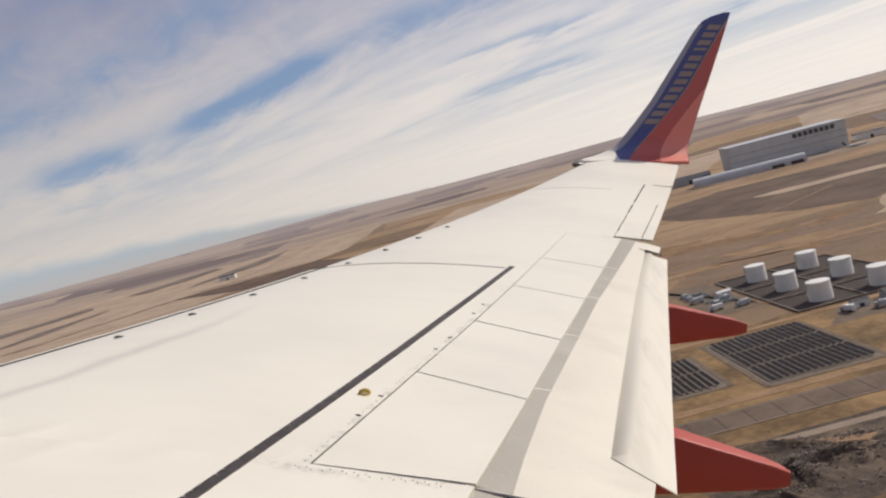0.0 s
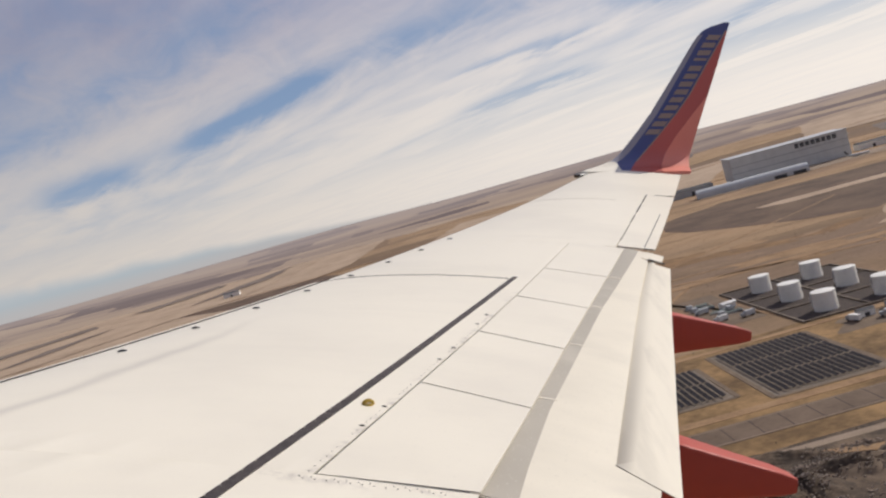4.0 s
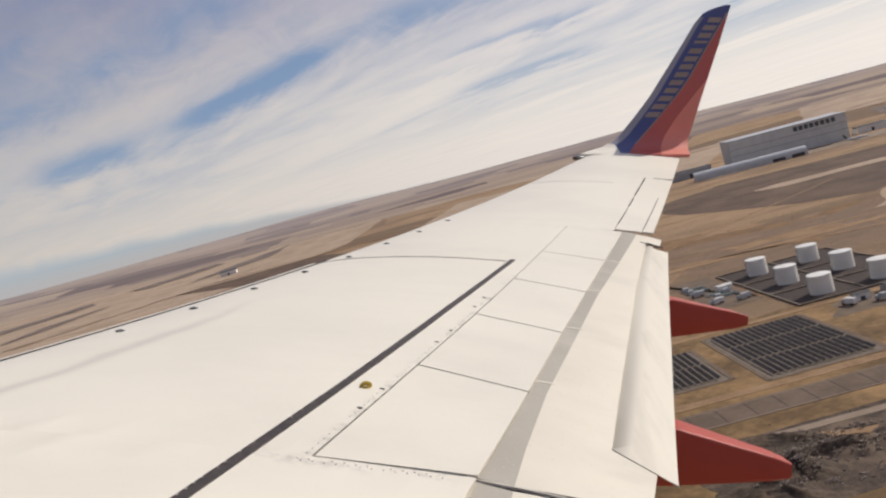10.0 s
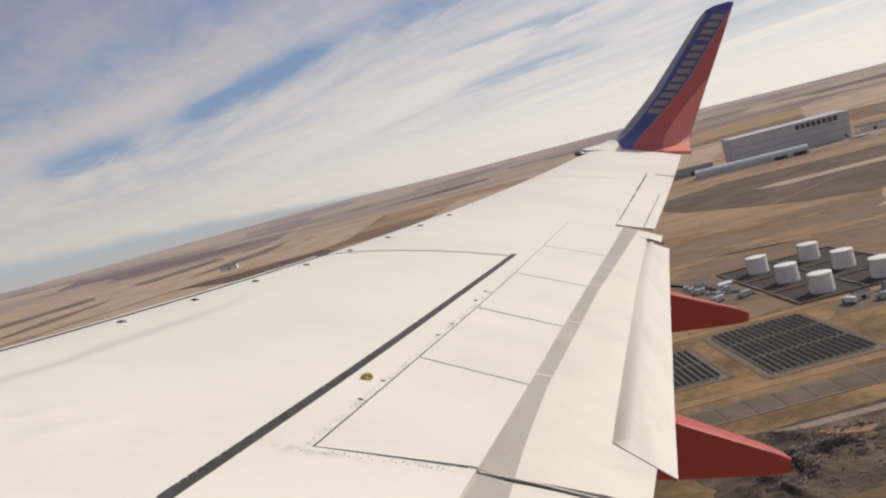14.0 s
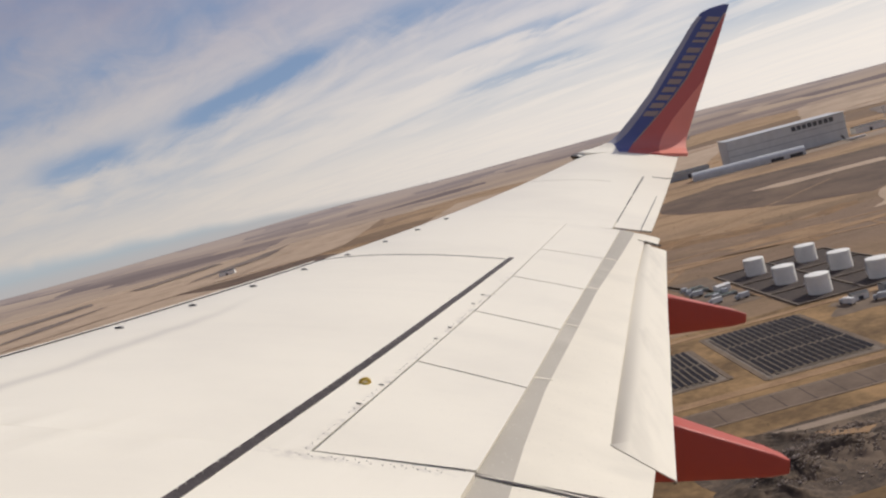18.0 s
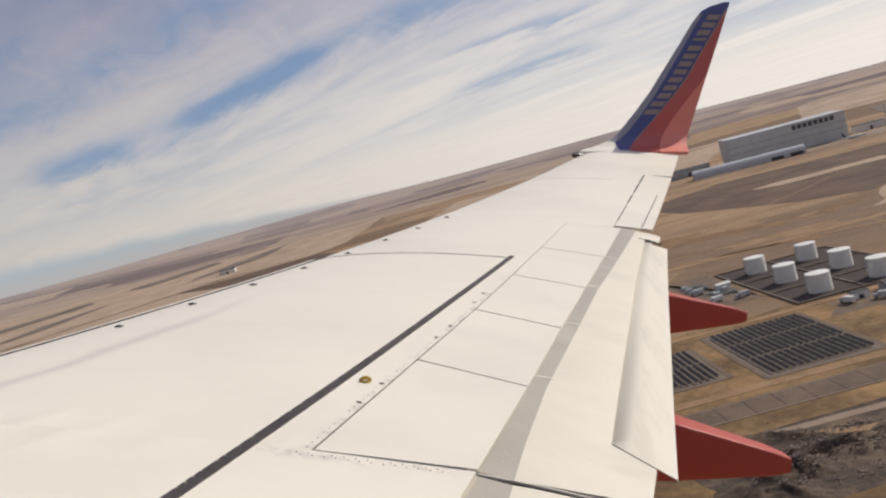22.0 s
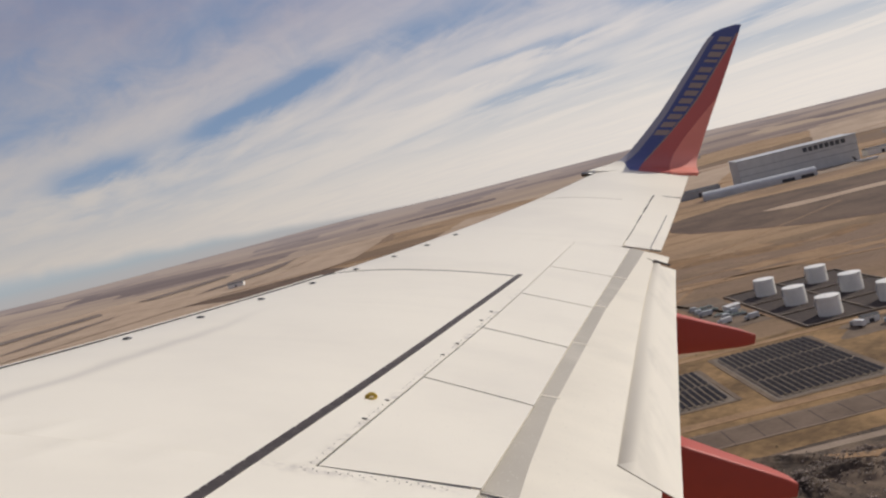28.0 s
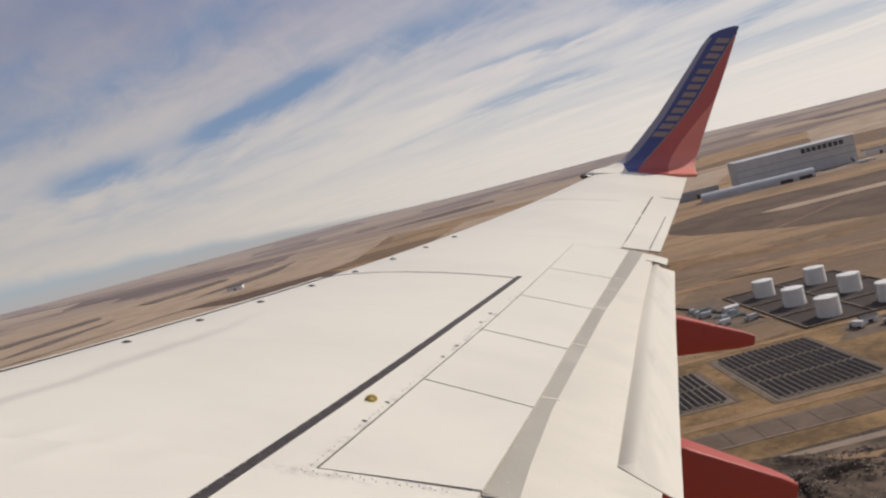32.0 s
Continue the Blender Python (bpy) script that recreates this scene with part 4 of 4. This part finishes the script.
first = tank(pose(556, -184, 0.25))
for x, y in ((509, -184), (464, -184), (556, -217), (509, -217), (464, -217)):
    copy_thing(first, pose(x, y, 0.25))
tagged(new("gravel_yard", box_mesh("gravel_yard", 514, -202, 0.1, 132, 74, 0.3, GRAVEL)), "dark gravel yard of the tank farm", "yard", kind="structure")
for x, y, sx, sy in ((514, -165, 134, 1.8), (514, -200.5, 130, 1.5), (514, -239, 134, 1.8), (448, -202, 1.8, 72), (487, -182.5, 1.5, 33), (487, -219.5, 1.5, 36), (532, -182.5, 1.5, 33), (532, -219.5, 1.5, 36), (580, -202, 1.8, 72)):
    bm = bmesh.new()
    box(bm, x, y, 0.55, min(sx, 1.1) if sx < 2 else sx, min(sy, 1.1) if sy < 2 else sy, 1.0, 0, 0.2)
    tagged(new("bund_wall", from_bm("bund_wall", bm, SOLARGROUND)), "low pale grey bund wall round the tanks", "wall")
lane("road_9", [(441, -40), (441, -165), (441, -330)], 6, DIRT, "pale dirt road beside the tank farm", "road")
field(((488, -134), (592, -134), (592, -161), (488, -161)), YARD, "packed grey dirt of a pump yard", 0.16, 3.0)


def pump_skid(m, lean):
    """Low pipework on a steel frame: two long pipes, risers and a pump house."""
    t = thing("pump_skid", "grey-green pump skid with low pipework on packed dirt", "pipework", m, "skids beside the tank farm")
    for y in (-1.6, 1.6):
        part("skid_beam", box_mesh("skid_beam", 0, y, .25, 15, .4, .4, WALLG), t)
    for y in (-1.0, 0, 1.0):
        bm = bmesh.new()
        bmesh.ops.create_cone(bm, cap_ends=True, segments=10, radius1=.32, radius2=.32, depth=14.5, matrix=pose(0, y, .9, 0, 90, 0))
        part("pipe", from_bm("pipe", bm, GREENISH, True), t)
    for x in (-5, 0, 5):
        bm = bmesh.new()
        bmesh.ops.create_cone(bm, cap_ends=True, segments=10, radius1=.28, radius2=.28, depth=1.6, matrix=Matrix.Translation((x, lean, 1.6)))
        part("riser", from_bm("riser", bm, GREENISH, True), t)
    part("pump_house", box_mesh("pump_house", 4.6 * (1 if lean > 0 else -1), 0, 1.4, 3.4, 2.8, 2.0, WALLL, .12), t)
    return t


skid = pump_skid(pose(560, -143, 0.3, 0, 0, 88), 1.0)
for x, y, rz in ((549, -143, 86), (518, -150, 92), (528, -149, 271)):
    copy_thing(skid, pose(x, y, 0.3, 0, 0, rz))


# ---- solar farm ----
def solar_row(length, m):
    t = thing("solar_row", "row of dark tilted solar panels on steel posts", "solar panel", m, "rows of the solar farm")
    for i in range(3):
        a, b = -length / 2 + i * length / 3 + .1, -length / 2 + (i + 1) * length / 3 - .1
        bm = bmesh.new()
        bmesh.ops.create_cube(bm, size=1, matrix=pose((a + b) / 2, 0, 1.15, -18, 0, 0) @ Matrix.Diagonal((b - a, 1.68, .08, 1)))
        part("panel", from_bm("panel", bm, PV), t)
        part("post", box_mesh("post", (a + b) / 2, 0, .53, .15, .15, 1.06, WALLG), t)
    return t


row = solar_row(25.4, pose(360.5, -112.5, 0.15))
for k in range(3):
    for i in range(15):
        if i or k:
            copy_thing(row, pose(360.5 + 27.2 * k, -112.5 - i * 2.9, 0.15))
for k in range(2):
    for i in range(12):
        copy_thing(row, pose(374 + 27.2 * k, -62 - i * 2.9, 0.15))
for x, y, sx, sy in ((388, -133, 84, 46), (388, -78, 56, 38)):
    ob = field(((x - sx / 2 - .6, y - sy / 2 - .6), (x + sx / 2 + .6, y - sy / 2 - .6), (x + sx / 2 + .6, y + sy / 2 + .6), (x - sx / 2 - .6, y + sy / 2 + .6)), SOLARGROUND, "pale grey gravel under the solar panels", 0.14, 0.8)
    ob.name = "solar_yard"
    tagged(ob, category="yard")
    for x0, y0, x1, y1 in ((-1, -1, 1, -1), (1, -1, 1, 1), (1, 1, -1, 1), (-1, 1, -1, -1)):
        ax, ay, bx, by = x + x0 * (sx / 2 + 1.6), y + y0 * (sy / 2 + 1.6), x + x1 * (sx / 2 + 1.6), y + y1 * (sy / 2 + 1.6)
        lane("trim", straight(ax, ay, bx, by, 6), 2.2, YARD, "dark dirt way round the solar panels", "track", up=0.2, thick=0.2)


# ---- small buildings ----
def shed(x, y, sx, sy, h, wall, roof, label, rz=0.0, gable=0.25):
    t = thing("building", label, "building", pose(x, y, swell(x, y) + 0.1, 0, 0, rz))
    part("wall", box_mesh("wall", 0, 0, h / 2, sx, sy, h, wall), t)
    g = h * gable
    v = [(-sx / 2 - .4, -sy / 2 - .4, h), (sx / 2 + .4, -sy / 2 - .4, h), (sx / 2 + .4, sy / 2 + .4, h), (-sx / 2 - .4, sy / 2 + .4, h), (0, -sy / 2 - .4, h + g), (0, sy / 2 + .4, h + g)]
    part("roof", mesh_from("roof", v, [(0, 1, 4), (3, 5, 2), (0, 4, 5, 3), (1, 2, 5, 4), (0, 3, 2, 1)], roof), t)
    part("door", box_mesh("door", -sx / 2 - .05, 0, h * .3, .12, min(sy * .3, 5), h * .6, ROOFD), t)
    return t


def truck(x, y, rz, paint_mat, label):
    t = thing("truck", label, "truck", pose(x, y, 0.3, 0, 0, rz), "vehicles on the yards")
    part("cargo_box", box_mesh("cargo_box", -1, 0, 2.0, 6, 2.4, 2.6, paint_mat, .08), t)
    part("cab", box_mesh("cab", 3.2, 0, 1.5, 2, 2.3, 2.0, WALLG, .25), t)
    for wx in (-3, -1.8, 3.2):
        for wy in (-1.05, 1.05):
            bm = bmesh.new()
            bmesh.ops.create_cone(bm, cap_ends=True, segments=14, radius1=.5, radius2=.5, depth=.35, matrix=pose(wx, wy, .5, 90, 0, 0))
            part("wheel", from_bm("wheel", bm, BAY), t)
    return t


shed(430, -188, 5, 8, 3.2, WHITEW, ROOFD, "small white building with a dark roof by the solar farm")
shed(423, -203, 4, 7, 3, WALLL, ROOFD, "small grey shed by the solar farm", 12)
shed(434, -206, 6, 9, 3.5, WALLG, ROOFD, "grey farm building on a dirt yard", 5)
shed(536, -155, 5, 9, 3.2, WHITEW, WHITEW, "white office cabin near the tanks", 15)
ragged("yard", 421, -197, 16, 28, YARD, 21.0, "pale gravel yard between sheds", "yard", wob=0.4)
for i, (x, y, rz) in enumerate(((536, -139, 80), (503, -140, 95), (498, -154, 100), (425, -180, 20), (418, -194, 70), (414, -208, 95))):
    truck(x, y, rz, WHITEW if i % 2 else WALLL, "white box truck parked on a dirt yard")


# ---- hangar and airfield buildings ----
def hangar(m):
    t = thing("hangar", "large pale grey aircraft hangar with dark lettering", "hangar", m)
    L, D, h = 190.0, 90.0, 44.0
    part("wall", box_mesh("wall", D / 2, 0, h / 2, D, L, h, WALLL), t)
    part("roof", box_mesh("roof", D / 2, 0, h + .5, D + 2, L + 2, 1.0, WALLL, .2), t)
    for z, hh in ((36.5, 14), (23.5, 10.5), (11.5, 12)):
        part("cladding_band", box_mesh("cladding_band", -.15, 0, z, .4, L - 1, hh, HANGAR), t)
    for z in (29.1, 18.0):
        part("band_joint", box_mesh("band_joint", -.2, 0, z, .6, L - 1, 1.3, WALLG), t)
    for i in range(8):
        part("door_leaf", box_mesh("door_leaf", -.5, -L / 2 + 13.5 + i * 23.3, 8, .5, 22.6, 15, HANGAR), t)
    for i in range(8):
        part("name_bar", box_mesh("name_bar", -.6, -14 - i * 8.6, 37.5, .3, 6.6, 7.5, SIGN), t)
    return t


hangar(pose(1480, -590, swell(1480, -590), 0, 0, -10))


def round_shed(x, y, length, width, h, rz):
    t = thing("building", "long low building with a rounded pale metal roof", "building", pose(x, y, swell(x, y), 0, 0, rz))
    n = 14
    ring = [(-math.cos(math.pi * i / n) * width / 2, math.sin(math.pi * i / n) * h * .6 + h * .4) for i in range(n + 1)]
    ring = [(-width / 2, 0)] + ring + [(width / 2, 0)]
    m = len(ring)
    verts = [(px, s * length / 2, pz) for s in (-1, 1) for px, pz in ring]
    faces = [(i, i + 1, m + i + 1, m + i) for i in range(m - 1)] + [tuple(range(m)), tuple(range(m, 2 * m))]
    part("shell", mesh_from("shell", verts, faces, WALLL, True), t)
    for i in range(2):
        part("door", box_mesh("door", -width / 2 - .1, -length / 2 + length * (i + .5) / 6, h * .2, .3, length / 9, h * .36, ROOFD), t)
    return t


round_shed(1411, -494, 172, 24, 14, -13)
shed(1540, -435, 34, 70, 12, WALLG, ROOFD, "long grey airfield shed beside the hangar", -8)
shed(1520, -745, 26, 50, 10, WHITEW, ROOFD, "white airfield building with a dark roof", -5)
shed(2300, 560, 30, 40, 11, WHITEW, ROOFD, "white building far out on the plain", 5)
ragged("apron", 1425, -600, 45, 190, CONCRETE, 41.0, "pale concrete apron before the hangar", "apron", wob=0.05, up=0.5)
for i, (x, y) in enumerate(((1500, -700), (1490, -762), (1505, -830), (1492, -890), (1505, -950))):
    p = thing("light_mast", "tall thin floodlight mast on the apron", "light mast", pose(x, y, swell(x, y)), "masts by the apron")
    bm = bmesh.new()
    bmesh.ops.create_cone(bm, cap_ends=True, segments=8, radius1=.7, radius2=.35, depth=34, matrix=Matrix.Translation((0, 0, 17)))
    part("pole", from_bm("pole", bm, WALLG), p)
    part("lamp_head", box_mesh("lamp_head", 0, 0, 34, 1.2, 5, 1.2, WALLG), p)


def parked_airliner(m):
    """A small twin-engined airliner seen from far off."""
    t = thing("parked_airliner", "white parked airliner with a dark painted tail fin", "airliner", m)
    st = ((-18, .25, 2.6), (-17, 1.0, 2.5), (-14.5, 1.8, 2.4), (8, 1.9, 2.4), (14, 1.3, 2.9), (18, .35, 3.6))
    n = 14
    verts = [(x, r * math.cos(2 * math.pi * j / n), z + r * math.sin(2 * math.pi * j / n)) for x, r, z in st for j in range(n)]
    faces = [(i * n + j, i * n + (j + 1) % n, (i + 1) * n + (j + 1) % n, (i + 1) * n + j) for i in range(len(st) - 1) for j in range(n)]
    faces += [tuple(range(n)), tuple(range(len(verts) - n, len(verts)))]
    part("fuselage", mesh_from("fuselage", verts, faces, WHITEW, True), t)

    def slab(name, pts, axis, thick, mat, label=""):
        up = Vector((0, 0, thick / 2)) if axis == "z" else Vector((0, thick / 2, 0))
        v = [Vector(p) + up for p in pts] + [Vector(p) - up for p in pts]
        part(name, mesh_from(name, v, [(0, 1, 2, 3), (7, 6, 5, 4)] + [(i, (i + 1) % 4, 4 + (i + 1) % 4, 4 + i) for i in range(4)], mat), t, label)

    for k in (-1, 1):
        slab("wing", ((-3.5, 1.2 * k, 1.7), (3.5, 1.2 * k, 1.7), (7.2, 17 * k, 2.9), (5.4, 17 * k, 2.9)), "z", .45, WALLL)
        slab("tailplane", ((13.5, .6 * k, 3.6), (16.8, .6 * k, 3.6), (18.4, 6.5 * k, 4.2), (16.8, 6.5 * k, 4.2)), "z", .25, WALLL)
        bm = bmesh.new()
        bmesh.ops.create_cone(bm, cap_ends=True, segments=14, radius1=1.0, radius2=.75, depth=4, matrix=pose(-2.2, 5.4 * k, 1.4, 0, 90, 0))
        part("engine", from_bm("engine", bm, WALLG, True), t)
        part("wheel", box_mesh("wheel", 1.5, 2.8 * k, .5, 1.1, .5, 1.0, BAY, .2), t)
    slab("tail_fin", ((11.5, 0, 4.2), (16.8, 0, 4.2), (19.2, 0, 11.5), (16.6, 0, 11.5)), "y", .4, SIGN, "dark green painted tail fin")
    part("nose_wheel", box_mesh("nose_wheel", -13.5, 0, .45, .9, .4, .9, BAY, .2), t)
    return t


parked_airliner(pose(1412, -668, swell(1412, -668) + .6, 0, 0, 70))


# ---- spoil heaps and rubble ----
pile_points = []


def pile_height(x, y):
    """The height of the heaps, where one lies, else of the quarry floor."""
    d = np.hypot(PILES[:, 0] - x, PILES[:, 1] - y)
    near = PILES[d < 0.9]
    return max(0.12, float(near[:, 2].max())) if len(near) else 0.12


def heap(x, y, rx, ry, h, mat, seed, label):
    n, rings = 44, 14
    verts, faces = [(0, 0, h)], []
    for i in range(1, rings + 1):
        for j in range(n):
            a = 2 * math.pi * j / n
            k = 1 + 0.35 * noise.noise(Vector((math.cos(a) * 1.5, math.sin(a) * 1.5, seed)))
            q = i / rings
            px, py = rx * q * k * math.cos(a), ry * q * k * math.sin(a)
            z = h * (math.cos(math.pi * q) + 1) / 2 * (1 + 0.5 * noise.noise(Vector((px / 6, py / 6, seed)))) - (0.4 if i == rings else 0)
            verts.append((px, py, z + (0.9 * noise.noise(Vector((px / 2.6, py / 2.6, seed))) + 0.5 * noise.noise(Vector((px, py, seed)))) * (1 - q * q)))
    for j in range(n):
        faces.append((0, 1 + j, 1 + (j + 1) % n))
    for i in range(rings - 1):
        for j in range(n):
            a, b = 1 + i * n + j, 1 + i * n + (j + 1) % n
            faces.append((a, a + n, b + n, b))
    ob = tagged(new("spoil_mound", mesh_from("spoil_mound", verts, faces, mat, True)), label, "spoil heap", "heaps of the quarry")
    ob.matrix_world = pose(x, y, 0.0, 0, 0, seed * 40)
    pile_points.extend(tuple(ob.matrix_world @ v.co) for v in ob.data.vertices)
    return ob


heaps = random.Random(11)
for i in range(22):
    x, y = heaps.uniform(238, 285), heaps.uniform(-150, -70)
    heap(x, y, heaps.uniform(5, 12), heaps.uniform(8, 20), heaps.uniform(1.5, 4.5), SPOIL if i % 5 else YARD, i * 1.37,
         "dark heap of dug soil" if i % 5 else "grey-brown heap of gravelly soil")
PILES = np.array(pile_points)
ragged("quarry_floor", 262, -108, 30, 56, SPOIL, 51.0, "dark churned quarry floor", "quarry", wob=0.25, up=0.1)
lane("road_18", [(300, -60), (285, -84), (272, -110), (268, -132), (274, -160)], 4.5, DIRT, "winding haul track through the quarry", "track", up=0.3, thick=0.5)
lane("road_19", [(272, -110), (256, -122), (240, -142)], 3.5, SOIL, "winding haul track through the quarry", "track", up=0.28, thick=0.5)


def rubble(name, cx, cy, rx, ry, count, seed):
    """Broken stones thrown over a patch."""
    r = random.Random(seed)
    verts, faces = [], []
    spots = []
    for _ in range(12):
        a, q = r.uniform(0, 2 * math.pi), math.sqrt(r.random())
        spots.append((cx + rx * q * math.cos(a), cy + ry * q * math.sin(a), r.uniform(.06, .2)))
    for _ in range(count):
        mx, my, spread = r.choice(spots)
        x, y, s = r.gauss(mx, rx * spread), r.gauss(my, ry * spread), r.uniform(.12, 0.46) * (1.9 if r.random() < .05 else 1)
        z = pile_height(x, y)
        o = len(verts)
        for dx, dy, dz in ((-1, -1, -.3), (1, -1, -.3), (1, 1, -.3), (-1, 1, -.3), (-.6, -.7, .7), (.7, -.6, .9), (.6, .7, .6), (-.7, .6, .8)):
            verts.append((x + dx * s * r.uniform(.6, 1), y + dy * s * r.uniform(.6, 1), z + (dz + .2) * s * r.uniform(.6, 1)))
        faces += [(o + 4, o + 5, o + 6, o + 7)] + [(o + k, o + (k + 1) % 4, o + 4 + (k + 1) % 4, o + 4 + k) for k in range(4)]
    me = bpy.data.meshes.new(name)
    me.from_pydata(verts, [], faces)
    me.materials.append(RUBBLE)
    return tagged(new(name, me), "scattered pale broken stone and debris", "rubble", kind="stuff")


rubble("rubble", 258, -112, 20, 36, 1700, 3)
rubble("rubble", 246, -78, 8, 14, 250, 4)

# scrub on the near plain
r = random.Random(8)
verts, faces = [], []
for _ in range(1500):
    x, y, s = r.uniform(240, 900), r.uniform(-520, 80), r.uniform(.2, .75)
    y *= x / 800
    if 440 < x < 600 and -245 < y < -130 or 340 < x < 446 and -220 < y < -50 or 300 < x < 345:
        continue
    o = len(verts)
    for k in range(5):
        a = k * 1.2566 + r.random()
        verts.append((x + s * math.cos(a), y + s * math.sin(a), swell(x, y) - .1))
    verts.append((x + r.uniform(-.3, .3), y, swell(x, y) + s * r.uniform(.6, 1.1)))
    faces += [(o + k, o + (k + 1) % 5, o + 5) for k in range(5)]
me = bpy.data.meshes.new("scrub")
me.from_pydata(verts, [], faces)
me.materials.append(SCRUB)
tagged(new("scrub", me), "low dry scrub scattered over the plain", "scrub", kind="stuff")


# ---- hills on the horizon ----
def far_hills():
    """The land along the horizon, its haze painted into a glowing colour."""
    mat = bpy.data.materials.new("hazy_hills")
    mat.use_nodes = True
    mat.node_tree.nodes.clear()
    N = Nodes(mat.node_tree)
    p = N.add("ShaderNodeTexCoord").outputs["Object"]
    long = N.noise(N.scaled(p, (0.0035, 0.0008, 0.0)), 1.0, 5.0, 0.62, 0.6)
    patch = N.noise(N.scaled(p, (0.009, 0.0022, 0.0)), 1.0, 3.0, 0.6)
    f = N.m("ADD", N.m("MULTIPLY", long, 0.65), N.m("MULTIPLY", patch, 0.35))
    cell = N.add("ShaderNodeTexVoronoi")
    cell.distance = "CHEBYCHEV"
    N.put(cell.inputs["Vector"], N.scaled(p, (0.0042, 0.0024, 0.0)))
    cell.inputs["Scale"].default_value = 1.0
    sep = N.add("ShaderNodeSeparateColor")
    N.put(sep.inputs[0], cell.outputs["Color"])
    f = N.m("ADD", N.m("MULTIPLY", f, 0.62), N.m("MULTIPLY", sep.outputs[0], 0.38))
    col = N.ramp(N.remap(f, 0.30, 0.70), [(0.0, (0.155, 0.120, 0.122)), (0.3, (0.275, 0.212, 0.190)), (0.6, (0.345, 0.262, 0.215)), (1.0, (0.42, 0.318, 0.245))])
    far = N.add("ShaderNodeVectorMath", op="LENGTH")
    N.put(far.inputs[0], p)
    # haze colour mixed in more strongly with distance
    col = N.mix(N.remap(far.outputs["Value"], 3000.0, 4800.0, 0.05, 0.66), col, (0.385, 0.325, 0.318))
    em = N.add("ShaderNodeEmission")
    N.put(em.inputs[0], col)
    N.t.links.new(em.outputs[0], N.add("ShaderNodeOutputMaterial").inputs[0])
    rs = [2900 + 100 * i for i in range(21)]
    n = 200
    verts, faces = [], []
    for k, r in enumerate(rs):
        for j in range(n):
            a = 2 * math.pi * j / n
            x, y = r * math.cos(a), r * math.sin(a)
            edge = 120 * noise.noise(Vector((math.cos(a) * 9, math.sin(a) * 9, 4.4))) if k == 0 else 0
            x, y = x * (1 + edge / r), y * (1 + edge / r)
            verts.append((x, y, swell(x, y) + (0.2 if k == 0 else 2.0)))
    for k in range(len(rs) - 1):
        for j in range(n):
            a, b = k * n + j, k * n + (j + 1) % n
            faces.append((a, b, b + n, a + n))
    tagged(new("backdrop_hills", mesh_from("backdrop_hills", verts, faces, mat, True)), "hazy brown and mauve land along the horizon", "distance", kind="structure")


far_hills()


# ---- far mountains ----
def mountains():
    mat = bpy.data.materials.new("hazy_distance")
    mat.use_nodes = True
    mat.node_tree.nodes.clear()
    N = Nodes(mat.node_tree)
    p = N.add("ShaderNodeTexCoord").outputs["Object"]
    sep = N.add("ShaderNodeSeparateXYZ")
    N.put(sep.inputs[0], p)
    # aerial haze painted into the glow: bluish above the foot, paler upwards
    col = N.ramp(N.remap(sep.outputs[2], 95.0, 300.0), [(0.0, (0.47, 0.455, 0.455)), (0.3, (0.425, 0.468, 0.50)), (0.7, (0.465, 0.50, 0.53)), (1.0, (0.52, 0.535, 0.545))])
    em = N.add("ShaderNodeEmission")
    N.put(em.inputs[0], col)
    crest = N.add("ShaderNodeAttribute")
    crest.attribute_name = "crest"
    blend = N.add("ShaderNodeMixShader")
    # the crest fades out as if into haze
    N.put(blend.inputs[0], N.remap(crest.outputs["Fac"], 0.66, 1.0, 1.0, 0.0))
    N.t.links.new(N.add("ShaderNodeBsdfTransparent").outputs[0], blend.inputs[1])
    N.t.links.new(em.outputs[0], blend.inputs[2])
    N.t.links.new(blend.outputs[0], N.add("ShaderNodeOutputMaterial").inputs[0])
    verts, faces = [], []
    n = 320
    for i in range(n + 1):
        a = radians(75 - 75 * i / n)
        k = max(0.0, min(1.0, (math.degrees(a) - 2) / 24))
        h = 112 + 190 * k * (0.85 + 0.22 * noise.noise(Vector((a * 6, 2.2, 0))) + 0.14 * noise.noise(Vector((a * 26, 7, 0))) + 0.07 * noise.noise(Vector((a * 90, 3, 0))))
        for q in (0.0, 0.4, 0.55, 0.7, 0.85, 1.0):
            verts.append((4930 * math.cos(a), 4930 * math.sin(a), 20 + (h * 1.04 - 20) * q))
    faces = [(6 * i + j, 6 * i + j + 1, 6 * i + j + 7, 6 * i + j + 6) for i in range(n) for j in range(5)]
    me = bpy.data.meshes.new("backdrop")
    me.from_pydata(verts, [], faces)
    me.materials.append(mat)
    fade = me.attributes.new("crest", "FLOAT", "POINT")
    fade.data.foreach_set("value", [(0.0, 0.4, 0.55, 0.7, 0.85, 1.0)[i % 6] for i in range(len(verts))])
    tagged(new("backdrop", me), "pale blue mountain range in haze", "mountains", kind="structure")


mountains()
